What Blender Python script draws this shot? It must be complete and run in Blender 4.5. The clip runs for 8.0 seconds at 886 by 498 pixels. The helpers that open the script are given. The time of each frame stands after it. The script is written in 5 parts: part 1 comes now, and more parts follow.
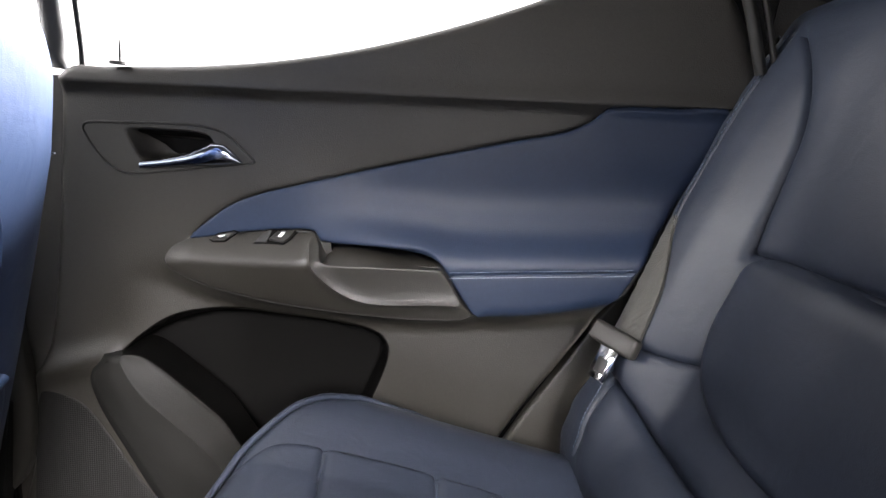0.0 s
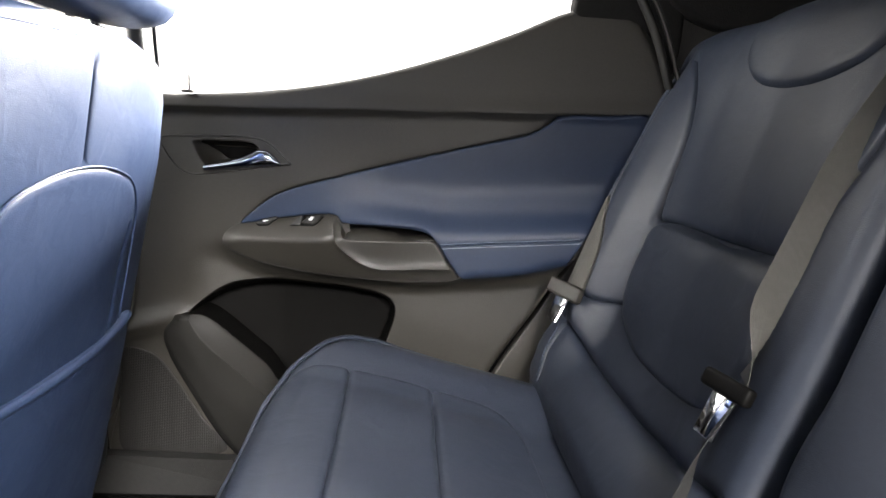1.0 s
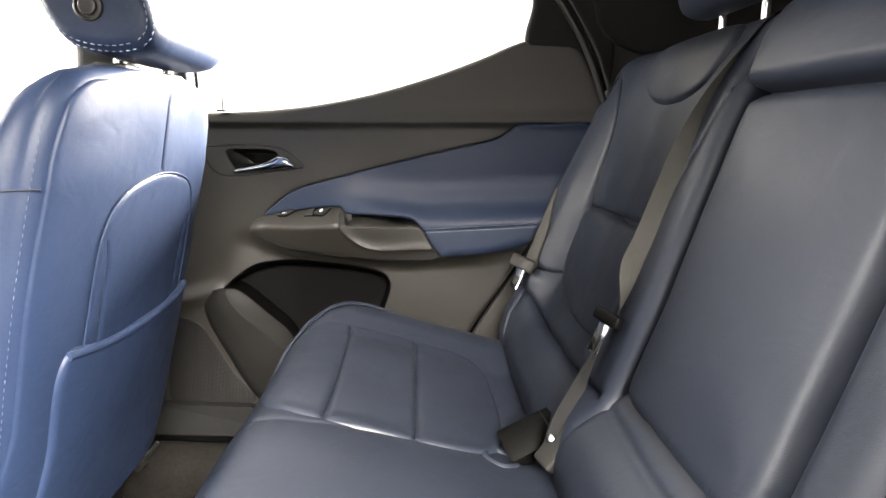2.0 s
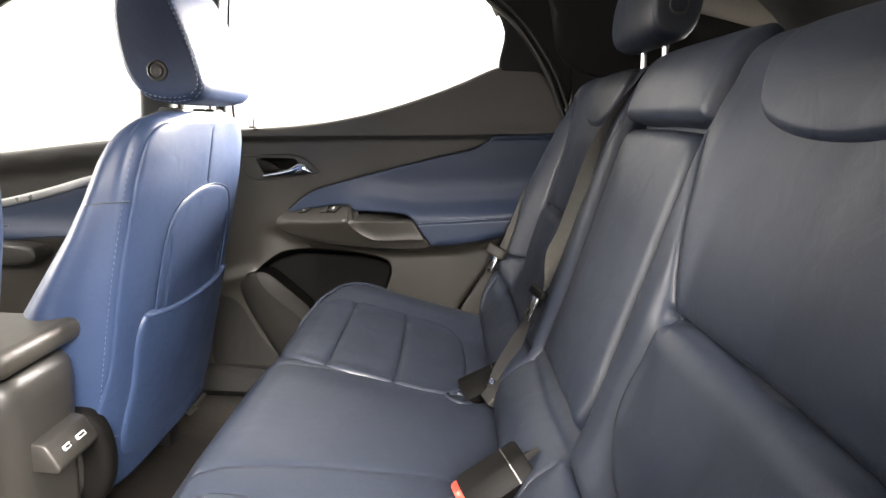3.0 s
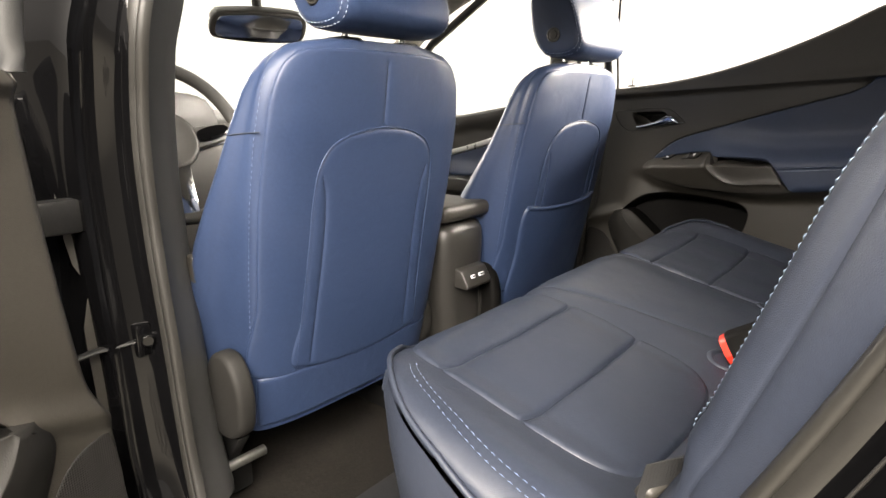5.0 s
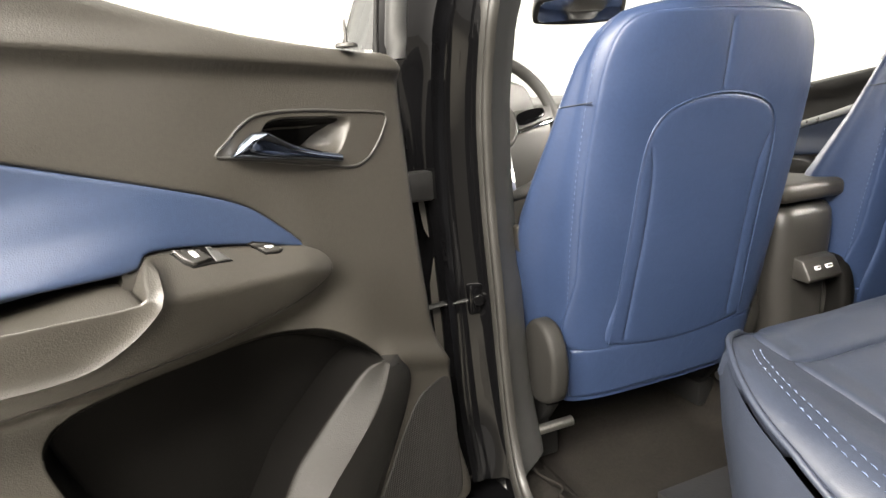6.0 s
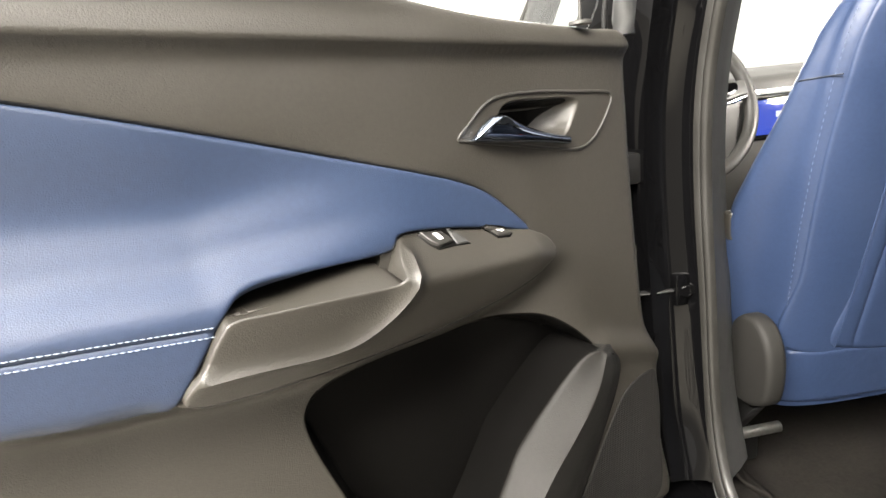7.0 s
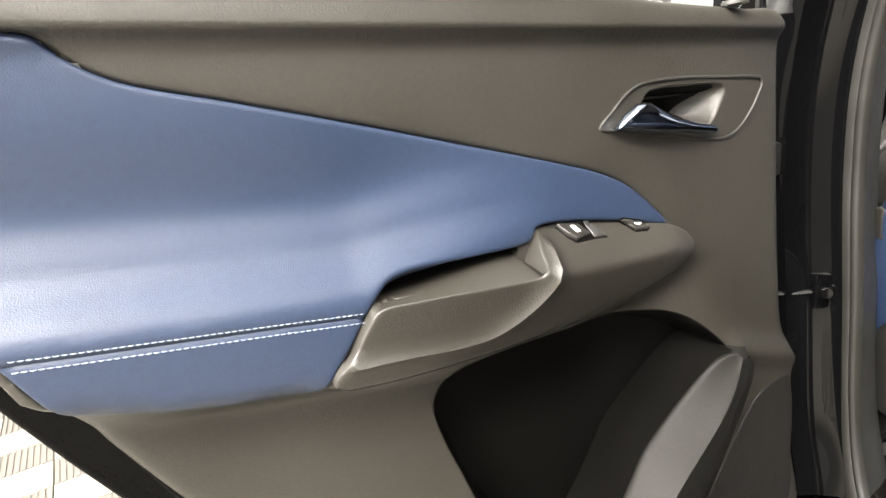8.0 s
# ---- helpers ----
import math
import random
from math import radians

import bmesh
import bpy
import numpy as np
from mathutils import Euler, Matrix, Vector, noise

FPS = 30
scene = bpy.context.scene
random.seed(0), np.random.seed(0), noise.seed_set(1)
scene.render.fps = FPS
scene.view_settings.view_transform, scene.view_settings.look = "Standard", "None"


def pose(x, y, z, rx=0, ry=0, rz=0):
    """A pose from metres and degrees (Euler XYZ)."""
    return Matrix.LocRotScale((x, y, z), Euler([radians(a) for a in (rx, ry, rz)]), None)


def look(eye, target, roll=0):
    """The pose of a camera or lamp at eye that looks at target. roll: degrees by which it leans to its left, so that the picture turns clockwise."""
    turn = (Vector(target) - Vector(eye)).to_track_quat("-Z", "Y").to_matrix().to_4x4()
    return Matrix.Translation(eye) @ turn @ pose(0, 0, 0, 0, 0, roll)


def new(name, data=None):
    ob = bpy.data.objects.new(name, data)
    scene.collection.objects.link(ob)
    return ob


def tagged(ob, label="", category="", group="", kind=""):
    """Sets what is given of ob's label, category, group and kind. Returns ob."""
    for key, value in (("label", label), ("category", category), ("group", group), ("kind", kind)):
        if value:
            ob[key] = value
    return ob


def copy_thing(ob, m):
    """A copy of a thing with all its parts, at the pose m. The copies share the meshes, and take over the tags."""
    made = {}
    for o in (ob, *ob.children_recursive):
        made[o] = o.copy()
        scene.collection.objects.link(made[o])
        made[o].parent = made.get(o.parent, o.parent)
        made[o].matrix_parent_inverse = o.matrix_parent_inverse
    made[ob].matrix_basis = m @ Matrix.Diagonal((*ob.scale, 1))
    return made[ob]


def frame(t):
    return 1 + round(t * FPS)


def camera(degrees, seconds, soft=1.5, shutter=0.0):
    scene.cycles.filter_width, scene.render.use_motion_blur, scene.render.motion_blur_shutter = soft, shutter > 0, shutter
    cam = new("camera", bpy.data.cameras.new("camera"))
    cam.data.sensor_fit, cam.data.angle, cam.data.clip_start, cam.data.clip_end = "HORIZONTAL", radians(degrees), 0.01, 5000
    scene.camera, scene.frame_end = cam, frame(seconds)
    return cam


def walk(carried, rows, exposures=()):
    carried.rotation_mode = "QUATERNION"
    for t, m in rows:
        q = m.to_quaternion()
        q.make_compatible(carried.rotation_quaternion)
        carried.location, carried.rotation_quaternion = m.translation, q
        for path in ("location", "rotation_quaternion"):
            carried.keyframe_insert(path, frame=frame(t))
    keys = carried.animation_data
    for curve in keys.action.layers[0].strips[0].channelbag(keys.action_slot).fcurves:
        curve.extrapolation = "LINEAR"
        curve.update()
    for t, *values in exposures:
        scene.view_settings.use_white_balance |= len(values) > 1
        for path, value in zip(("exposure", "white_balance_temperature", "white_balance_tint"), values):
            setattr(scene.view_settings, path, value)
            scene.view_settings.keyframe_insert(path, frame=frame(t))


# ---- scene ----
cam = camera(74.8, 8.0)
PATH = [
    (0, (0.259, -0.035, 0.958), (0.428, 1.913, 0.538), 5.5),
    (0.5, (0.262, -0.143, 0.954), (0.417, 1.812, 0.559), 4.9),
    (1, (0.264, -0.258, 0.954), (0.414, 1.699, 0.568), 4.2),
    (1.5, (0.279, -0.373, 0.954), (0.418, 1.586, 0.572), 3.5),
    (3, (0.4, -0.723, 1.033), (0.389, 1.227, 0.59), 2.3),
    (3.5, (0.457, -0.847, 1.005), (0.392, 1.101, 0.56), 1.7),
    (4, (0.523, -0.946, 0.998), (0.315, 0.993, 0.554), 1.1),
    (4.5, (0.592, -0.984, 0.97), (-0.033, 0.861, 0.518), 0.5),
    (5, (0.62, -0.985, 0.934), (-0.629, 0.503, 0.459), -0.2),
    (5.2, (0.623, -0.989, 0.921), (-0.828, 0.302, 0.445), -1.1),
    (6.3, (0.578, -1.052, 0.908), (-1.284, -0.494, 0.44), -4.8),
    (6.5, (0.572, -1.074, 0.911), (-1.316, -0.609, 0.44), -5.1),
    (7, (0.552, -1.12, 0.916), (-1.368, -0.847, 0.429), -5.8),
    (7.5, (0.547, -1.156, 0.918), (-1.387, -1.05, 0.419), -6.1),
    (8, (0.539, -1.169, 0.926), (-1.393, -1.175, 0.411), -6.0),
]
EXPOSURES = [(0, 1.15, 6250, 14), (.5, 1.0, 6250, 12), (1.5, 1.2, 6700, 11), (3, 1.05, 6800, 12), (3.5, .85, 6900, 12), (4, .5, 7000, 13), (4.5, .17, 7100, 13), (5.2, .1, 7100, 12), (6.3, .28, 6800, 10), (8, .12, 6700, 10)]
walk(cam, [(t, look(eye, target, roll)) for t, eye, target, roll in PATH], EXPOSURES)

# ---- light and fitted numbers ----
WORLD, FILL_LEFT, KEY_RIGHT, FILL_REAR, FILL_FRONT = 2.8, 820.0, 1500.0, 240.0, 520.0
DOOR_T, DOOR_TURN, DOOR_DROP = (0.6360, -0.7238), -71.86, -0.0103
WHEEL = (-0.72, -0.36, 0.86)
MIRROR = (-0.70, -0.115, 1.128)


def set_world():
    world = bpy.data.worlds.new("studio_light")
    scene.world = world
    world.use_nodes = True
    nt = world.node_tree
    nt.nodes.clear()
    out = nt.nodes.new("ShaderNodeOutputWorld")
    bg = nt.nodes.new("ShaderNodeBackground")
    tc = nt.nodes.new("ShaderNodeTexCoord")
    sep = nt.nodes.new("ShaderNodeSeparateXYZ")
    ramp = nt.nodes.new("ShaderNodeValToRGB")
    # a white photo booth: bright walls, brighter light ceiling
    ramp.color_ramp.elements[0].position, ramp.color_ramp.elements[0].color = 0.0, (0.52, 0.50, 0.475, 1)
    ramp.color_ramp.elements[1].position, ramp.color_ramp.elements[1].color = 0.9, (1.0, 0.96, 0.91, 1)
    nt.links.new(tc.outputs["Generated"], sep.inputs[0])
    nt.links.new(sep.outputs["Z"], ramp.inputs[0])
    nt.links.new(ramp.outputs[0], bg.inputs[0])
    bg.inputs[1].default_value = WORLD
    nt.links.new(bg.outputs[0], out.inputs[0])


set_world()


def lamp(name, eye, target, size_x, size_y, watts, color=(1, 0.962, 0.91)):
    data = bpy.data.lights.new(name, "AREA")
    data.shape, data.size, data.size_y, data.energy, data.color = "RECTANGLE", size_x, size_y, watts, color
    ob = new(name, data)
    ob.matrix_basis = look(eye, target)
    return ob


# unseen area lamps added round the car to light the doors, seats and bench
lamp("added_light", (1.35, -2.8, 2.6), (0.0, -0.2, 0.8), 3.0, 1.0, FILL_LEFT)
# this one gives the light that falls in through the far rear window
lamp("added_light", (2.1, 2.2, 1.95), (0.0, 0.2, 0.9), 1.8, 0.9, KEY_RIGHT)
lamp("added_light", (-4.2, 0.45, 2.2), (0.4, 0.0, 0.95), 1.2, 3.4, FILL_FRONT)
lamp("added_light", (2.0, -1.1, 3.3), (0.0, -1.0, 0.8), 2.6, 0.7, FILL_REAR)

# ---- materials ----


def material(name, color, rough=0.5, metal=0.0, spread=0.12, fine=0.0, fine_scale=900.0, coarse_scale=9.0, coat=0.0, kind="noise", rough_spread=0.1, spec=0.5, crease=0.0):
    m = bpy.data.materials.new(name)
    m.use_nodes = True
    nt = m.node_tree
    b = nt.nodes["Principled BSDF"]
    b.inputs["Metallic"].default_value = metal
    b.inputs["Specular IOR Level"].default_value = spec
    b.inputs["Coat Weight"].default_value = coat
    b.inputs["Coat Roughness"].default_value = 0.08
    tc = nt.nodes.new("ShaderNodeTexCoord")
    big = nt.nodes.new("ShaderNodeTexNoise")
    big.inputs["Scale"].default_value, big.inputs["Detail"].default_value = coarse_scale, 5
    nt.links.new(tc.outputs["Object"], big.inputs["Vector"])
    small = nt.nodes.new("ShaderNodeTexNoise")
    small.inputs["Scale"].default_value, small.inputs["Detail"].default_value = fine_scale * 0.35, 3
    nt.links.new(tc.outputs["Object"], small.inputs["Vector"])
    add = nt.nodes.new("ShaderNodeMath")
    add.operation = "ADD"
    nt.links.new(big.outputs["Fac"], add.inputs[0])
    nt.links.new(small.outputs["Fac"], add.inputs[1])
    half = nt.nodes.new("ShaderNodeMath")
    half.operation = "MULTIPLY"
    half.inputs[1].default_value = 0.5
    nt.links.new(add.outputs[0], half.inputs[0])
    ramp = nt.nodes.new("ShaderNodeValToRGB")
    lo, hi = 1 - spread, 1 + spread
    ramp.color_ramp.elements[0].position, ramp.color_ramp.elements[1].position = 0.35, 0.65
    ramp.color_ramp.elements[0].color = (*[min(1, c * lo) for c in color], 1)
    ramp.color_ramp.elements[1].color = (*[min(1, c * hi) for c in color], 1)
    nt.links.new(half.outputs[0], ramp.inputs[0])
    nt.links.new(ramp.outputs[0], b.inputs["Base Color"])
    mr = nt.nodes.new("ShaderNodeMapRange")
    mr.inputs["To Min"].default_value, mr.inputs["To Max"].default_value = max(0.02, rough - rough_spread), min(1, rough + rough_spread)
    mr.inputs["From Min"].default_value, mr.inputs["From Max"].default_value = 0.3, 0.7
    nt.links.new(big.outputs["Fac"], mr.inputs["Value"])
    nt.links.new(mr.outputs[0], b.inputs["Roughness"])
    if fine:
        if kind == "leather":
            tex = nt.nodes.new("ShaderNodeTexVoronoi")
            tex.feature = "DISTANCE_TO_EDGE"
            tex.inputs["Scale"].default_value = fine_scale
            out = tex.outputs["Distance"]
        elif kind == "dots":
            tex = nt.nodes.new("ShaderNodeTexVoronoi")
            tex.inputs["Scale"].default_value = fine_scale
            tex.inputs["Randomness"].default_value = 0.0
            out = tex.outputs["Distance"]
        elif kind == "weave":
            tex = nt.nodes.new("ShaderNodeTexWave")
            tex.inputs["Scale"].default_value = fine_scale
            tex.inputs["Distortion"].default_value = 1.0
            out = tex.outputs["Fac"]
        else:
            tex = nt.nodes.new("ShaderNodeTexNoise")
            tex.inputs["Scale"].default_value, tex.inputs["Detail"].default_value = fine_scale, 2
            out = tex.outputs["Fac"]
        nt.links.new(tc.outputs["Object"], tex.inputs["Vector"])
        bump = nt.nodes.new("ShaderNodeBump")
        bump.inputs["Strength"].default_value, bump.inputs["Distance"].default_value = fine, 0.001
        nt.links.new(out, bump.inputs["Height"])
        if crease:
            # shallow folds of the hide, stretched a little and broken up
            fold = nt.nodes.new("ShaderNodeTexNoise")
            fold.inputs["Scale"].default_value, fold.inputs["Detail"].default_value, fold.inputs["Distortion"].default_value = 26.0, 4.0, 0.7
            nt.links.new(tc.outputs["Object"], fold.inputs["Vector"])
            soft_bump = nt.nodes.new("ShaderNodeBump")
            soft_bump.inputs["Strength"].default_value, soft_bump.inputs["Distance"].default_value = crease, 0.004
            nt.links.new(fold.outputs["Fac"], soft_bump.inputs["Height"])
            nt.links.new(soft_bump.outputs[0], bump.inputs["Normal"])
        nt.links.new(bump.outputs[0], b.inputs["Normal"])
    return m


def glass_material():
    m = bpy.data.materials.new("window_glass")
    m.use_nodes = True
    nt = m.node_tree
    nt.nodes.clear()
    out = nt.nodes.new("ShaderNodeOutputMaterial")
    mix = nt.nodes.new("ShaderNodeMixShader")
    clear = nt.nodes.new("ShaderNodeBsdfTransparent")
    clear.inputs[0].default_value = (0.96, 0.975, 0.97, 1)
    gloss = nt.nodes.new("ShaderNodeBsdfGlossy")
    gloss.inputs["Roughness"].default_value = 0.01
    fr = nt.nodes.new("ShaderNodeLayerWeight")
    pw = nt.nodes.new("ShaderNodeMath")
    pw.operation = "POWER"
    pw.inputs[1].default_value = 4.0
    sc = nt.nodes.new("ShaderNodeMath")
    sc.operation = "MULTIPLY_ADD"
    sc.inputs[1].default_value, sc.inputs[2].default_value = 0.5, 0.03
    nt.links.new(fr.outputs["Facing"], pw.inputs[0])
    nt.links.new(pw.outputs[0], sc.inputs[0])
    nt.links.new(sc.outputs[0], mix.inputs[0])
    nt.links.new(clear.outputs[0], mix.inputs[1])
    nt.links.new(gloss.outputs[0], mix.inputs[2])
    nt.links.new(mix.outputs[0], out.inputs[0])
    return m


def glow_material(name, color, strength):
    m = bpy.data.materials.new(name)
    m.use_nodes = True
    b = m.node_tree.nodes["Principled BSDF"]
    b.inputs["Base Color"].default_value = (0.01, 0.01, 0.012, 1)
    b.inputs["Roughness"].default_value = 0.1
    b.inputs["Emission Color"].default_value = (*color, 1)
    b.inputs["Emission Strength"].default_value = strength
    return m


NAVY = material("navy_leather", (0.0165, 0.0275, 0.0600), 0.44, spec=0.32, spread=0.10, fine=0.20, fine_scale=650, kind="leather", coarse_scale=7, crease=0.28)
BENCH = material("dark_navy_leather", (0.0180, 0.0226, 0.0345), 0.45, spec=0.42, spread=0.10, fine=0.20, fine_scale=650, kind="leather", coarse_scale=7, crease=0.28)
NAVY_SOFT = material("navy_vinyl", (0.018, 0.029, 0.058), 0.45, spec=0.42, spread=0.08, fine=0.28, fine_scale=560, kind="leather", coarse_scale=5)
TRIM = material("black_grained_plastic", (0.0235, 0.0215, 0.0178), 0.46, spec=0.55, spread=0.14, fine=0.38, fine_scale=700, coarse_scale=6)
TRIM_DARK = material("black_hard_plastic", (0.022, 0.021, 0.019), 0.5, spread=0.18, fine=0.25, fine_scale=900, coarse_scale=8)
LIP = material("satin_black_plastic", (0.013, 0.0125, 0.0115), 0.58, spec=0.2, spread=0.12, fine=0.3, fine_scale=700, coarse_scale=9)
TRIM_SATIN = material("satin_grey_plastic", (0.019, 0.018, 0.0165), 0.40, spread=0.10, fine=0.2, fine_scale=800, coarse_scale=10)
GLOSS = material("gloss_black_paint", (0.002, 0.002, 0.0022), 0.06, spread=0.2, spec=0.18, coarse_scale=3, rough_spread=0.03)
PAINT = material("black_car_paint", (0.0016, 0.0016, 0.0018), 0.22, spread=0.2, spec=0.05, coarse_scale=3, rough_spread=0.05)
# near-black for small plastic parts, and for shade painted into the door's hollows
HOLLOW = material("black_plastic_and_hollow_shade", (0.0036, 0.0034, 0.0032), 0.55, spread=0.15, spec=0.07, fine=0.2, fine_scale=620)
DARK_CLOTH = material("black_pillar_cloth", (0.010, 0.0098, 0.0095), 0.8, spec=0.2, spread=0.15, fine=0.4, fine_scale=500)
BLACK = material("matt_black_metal", (0.009, 0.009, 0.009), 0.45, spec=0.35, spread=0.3, fine=0.2, fine_scale=300)
CHROME = material("chrome", (0.75, 0.76, 0.78), 0.10, metal=1.0, spread=0.04, rough_spread=0.05)
# chrome whose colour holds the dark, bluish reflection of the cabin
LEVER = material("chrome_with_painted_reflection", (0.30, 0.34, 0.42), 0.07, metal=1.0, spread=0.04, rough_spread=0.03)
STEEL = material("zinc_steel", (0.5, 0.5, 0.47), 0.3, metal=1.0, spread=0.15, fine=0.2, fine_scale=400)
SILVER = material("silver_trim_paint", (0.55, 0.55, 0.54), 0.3, metal=0.7, spread=0.06)
RUBBER = material("grey_rubber_seal", (0.014, 0.0134, 0.012), 0.40, spec=0.5, spread=0.15, fine=0.1, fine_scale=700)
PILLAR = material("grey_pillar_plastic", (0.034, 0.0345, 0.034), 0.5, spread=0.1, fine=0.25, fine_scale=700)
CARPET = material("charcoal_carpet", (0.011, 0.0098, 0.0085), 0.95, spread=0.4, fine=1.0, fine_scale=500, coarse_scale=30, spec=0.1)
HEADLINER = material("grey_headliner", (0.20, 0.19, 0.17), 0.95, spread=0.08, fine=0.5, fine_scale=600, spec=0.1)
WEB = material("grey_belt_webbing", (0.075, 0.072, 0.064), 0.6, spread=0.1, fine=0.7, fine_scale=500, kind="weave")
WEB_BLACK = material("black_belt_webbing", (0.02, 0.02, 0.02), 0.65, spread=0.15, fine=0.7, fine_scale=500, kind="weave")
RED = material("red_plastic", (0.65, 0.035, 0.02), 0.4, spread=0.06)
THREAD = material("white_thread", (0.30, 0.34, 0.41), 0.7, spread=0.1)
THREAD_PALE = material("pale_thread", (0.11, 0.145, 0.20), 0.7, spread=0.1)
THREAD_BLUE = material("pale_blue_thread", (0.09, 0.12, 0.19), 0.7, spread=0.1)
WHITE = material("white_print", (0.8, 0.8, 0.8), 0.5, spread=0.03)
GRILLE = material("perforated_grille", (0.012, 0.0115, 0.011), 0.6, spec=0.2, spread=0.15, fine=1.0, fine_scale=330, kind="dots")
TILE_LIGHT = material("cream_floor_tile", (0.27, 0.255, 0.22), 0.55, spread=0.08, fine=0.3, fine_scale=200)
TILE_DARK = material("grey_floor_tile", (0.13, 0.12, 0.105), 0.55, spread=0.12, fine=0.3, fine_scale=200)
GLASS = glass_material()
SCREEN_WHITE = glow_material("white_screen_light", (0.75, 0.85, 1.0), 1.0)
SCREEN = glow_material("blue_screen", (0.02, 0.07, 0.6), 0.9)

# ---- helpers for meshes ----


def mesh_object(name, verts, faces, mat, parent=None, smooth=True, label="", sharp=None):
    me = bpy.data.meshes.new(name)
    me.from_pydata([tuple(map(float, v)) for v in verts], [], [tuple(f) for f in faces])
    me.materials.append(mat)
    bm = bmesh.new()
    bm.from_mesh(me)
    bmesh.ops.recalc_face_normals(bm, faces=bm.faces)
    bm.to_mesh(me)
    bm.free()
    if smooth:
        me.shade_smooth()
        if sharp:
            me.set_sharp_from_angle(angle=radians(sharp))
    ob = new(name, me)
    ob.parent = parent
    if label:
        ob["label"] = label
    return ob


def part(name, bm, mat, parent=None, label="", smooth=True, sharp=40):
    me = bpy.data.meshes.new(name)
    bmesh.ops.recalc_face_normals(bm, faces=bm.faces)
    bm.to_mesh(me)
    bm.free()
    me.materials.append(mat)
    if smooth:
        me.shade_smooth()
        me.set_sharp_from_angle(angle=radians(sharp))
    ob = new(name, me)
    ob.parent = parent
    if label:
        ob["label"] = label
    return ob


def empty(name, label, category, group="", at=(0, 0, 0)):
    ob = new(name)
    ob.empty_display_size = 0.05
    ob.location = at
    return tagged(ob, label, category, group)


def smoothstep(a, b, x):
    t = np.clip((x - a) / (b - a), 0, 1)
    return t * t * (3 - 2 * t)


def curve2(points, closed=True, step=0.006, round_=True):
    """Points of an outline, rounded by a Catmull-Rom spline and laid at even steps."""
    p = np.array(points, float)
    n = len(p)
    out = []
    for i in range(n if closed else n - 1):
        if closed:
            a, b, c, d = p[i - 1], p[i], p[(i + 1) % n], p[(i + 2) % n]
        else:
            a, b, c, d = p[max(i - 1, 0)], p[i], p[i + 1], p[min(i + 2, n - 1)]
        k = max(1, int(np.ceil(np.linalg.norm(c - b) / step)))
        for j in range(k):
            t = j / k
            if round_:
                # centripetal-like: tangents limited by the length of the stretch
                l = np.linalg.norm(c - b)
                m1 = (c - a) / (np.linalg.norm(c - b) + np.linalg.norm(b - a) + 1e-9) * l
                m2 = (d - b) / (np.linalg.norm(d - c) + np.linalg.norm(c - b) + 1e-9) * l
                t2, t3 = t * t, t * t * t
                out.append((2 * t3 - 3 * t2 + 1) * b + (t3 - 2 * t2 + t) * m1 + (-2 * t3 + 3 * t2) * c + (t3 - t2) * m2)
            else:
                out.append(b + (c - b) * t)
    if not closed:
        out.append(p[-1])
    return np.array(out)


def seg_distance(pts, line, closed):
    a = line
    b = np.roll(line, -1, axis=0)
    if not closed:
        a, b = line[:-1], line[1:]
    best = np.full(len(pts), 1e9)
    for i in range(0, len(pts), 2000):
        q = pts[i:i + 2000, None, :]
        ab = (b - a)[None]
        t = np.clip(((q - a[None]) * ab).sum(2) / ((ab * ab).sum(2) + 1e-12), 0, 1)
        best[i:i + 2000] = np.sqrt((((a[None] + ab * t[..., None]) - q) ** 2).sum(2).min(1))
    return best


def inside(pts, line):
    x, y = pts[:, 0], pts[:, 1]
    hit = np.zeros(len(pts), bool)
    for (x0, y0), (x1, y1) in zip(line, np.roll(line, -1, axis=0)):
        if y0 != y1:
            hit ^= ((y0 > y) != (y1 > y)) & (x < (x1 - x0) * (y - y0) / (y1 - y0) + x0)
    return hit


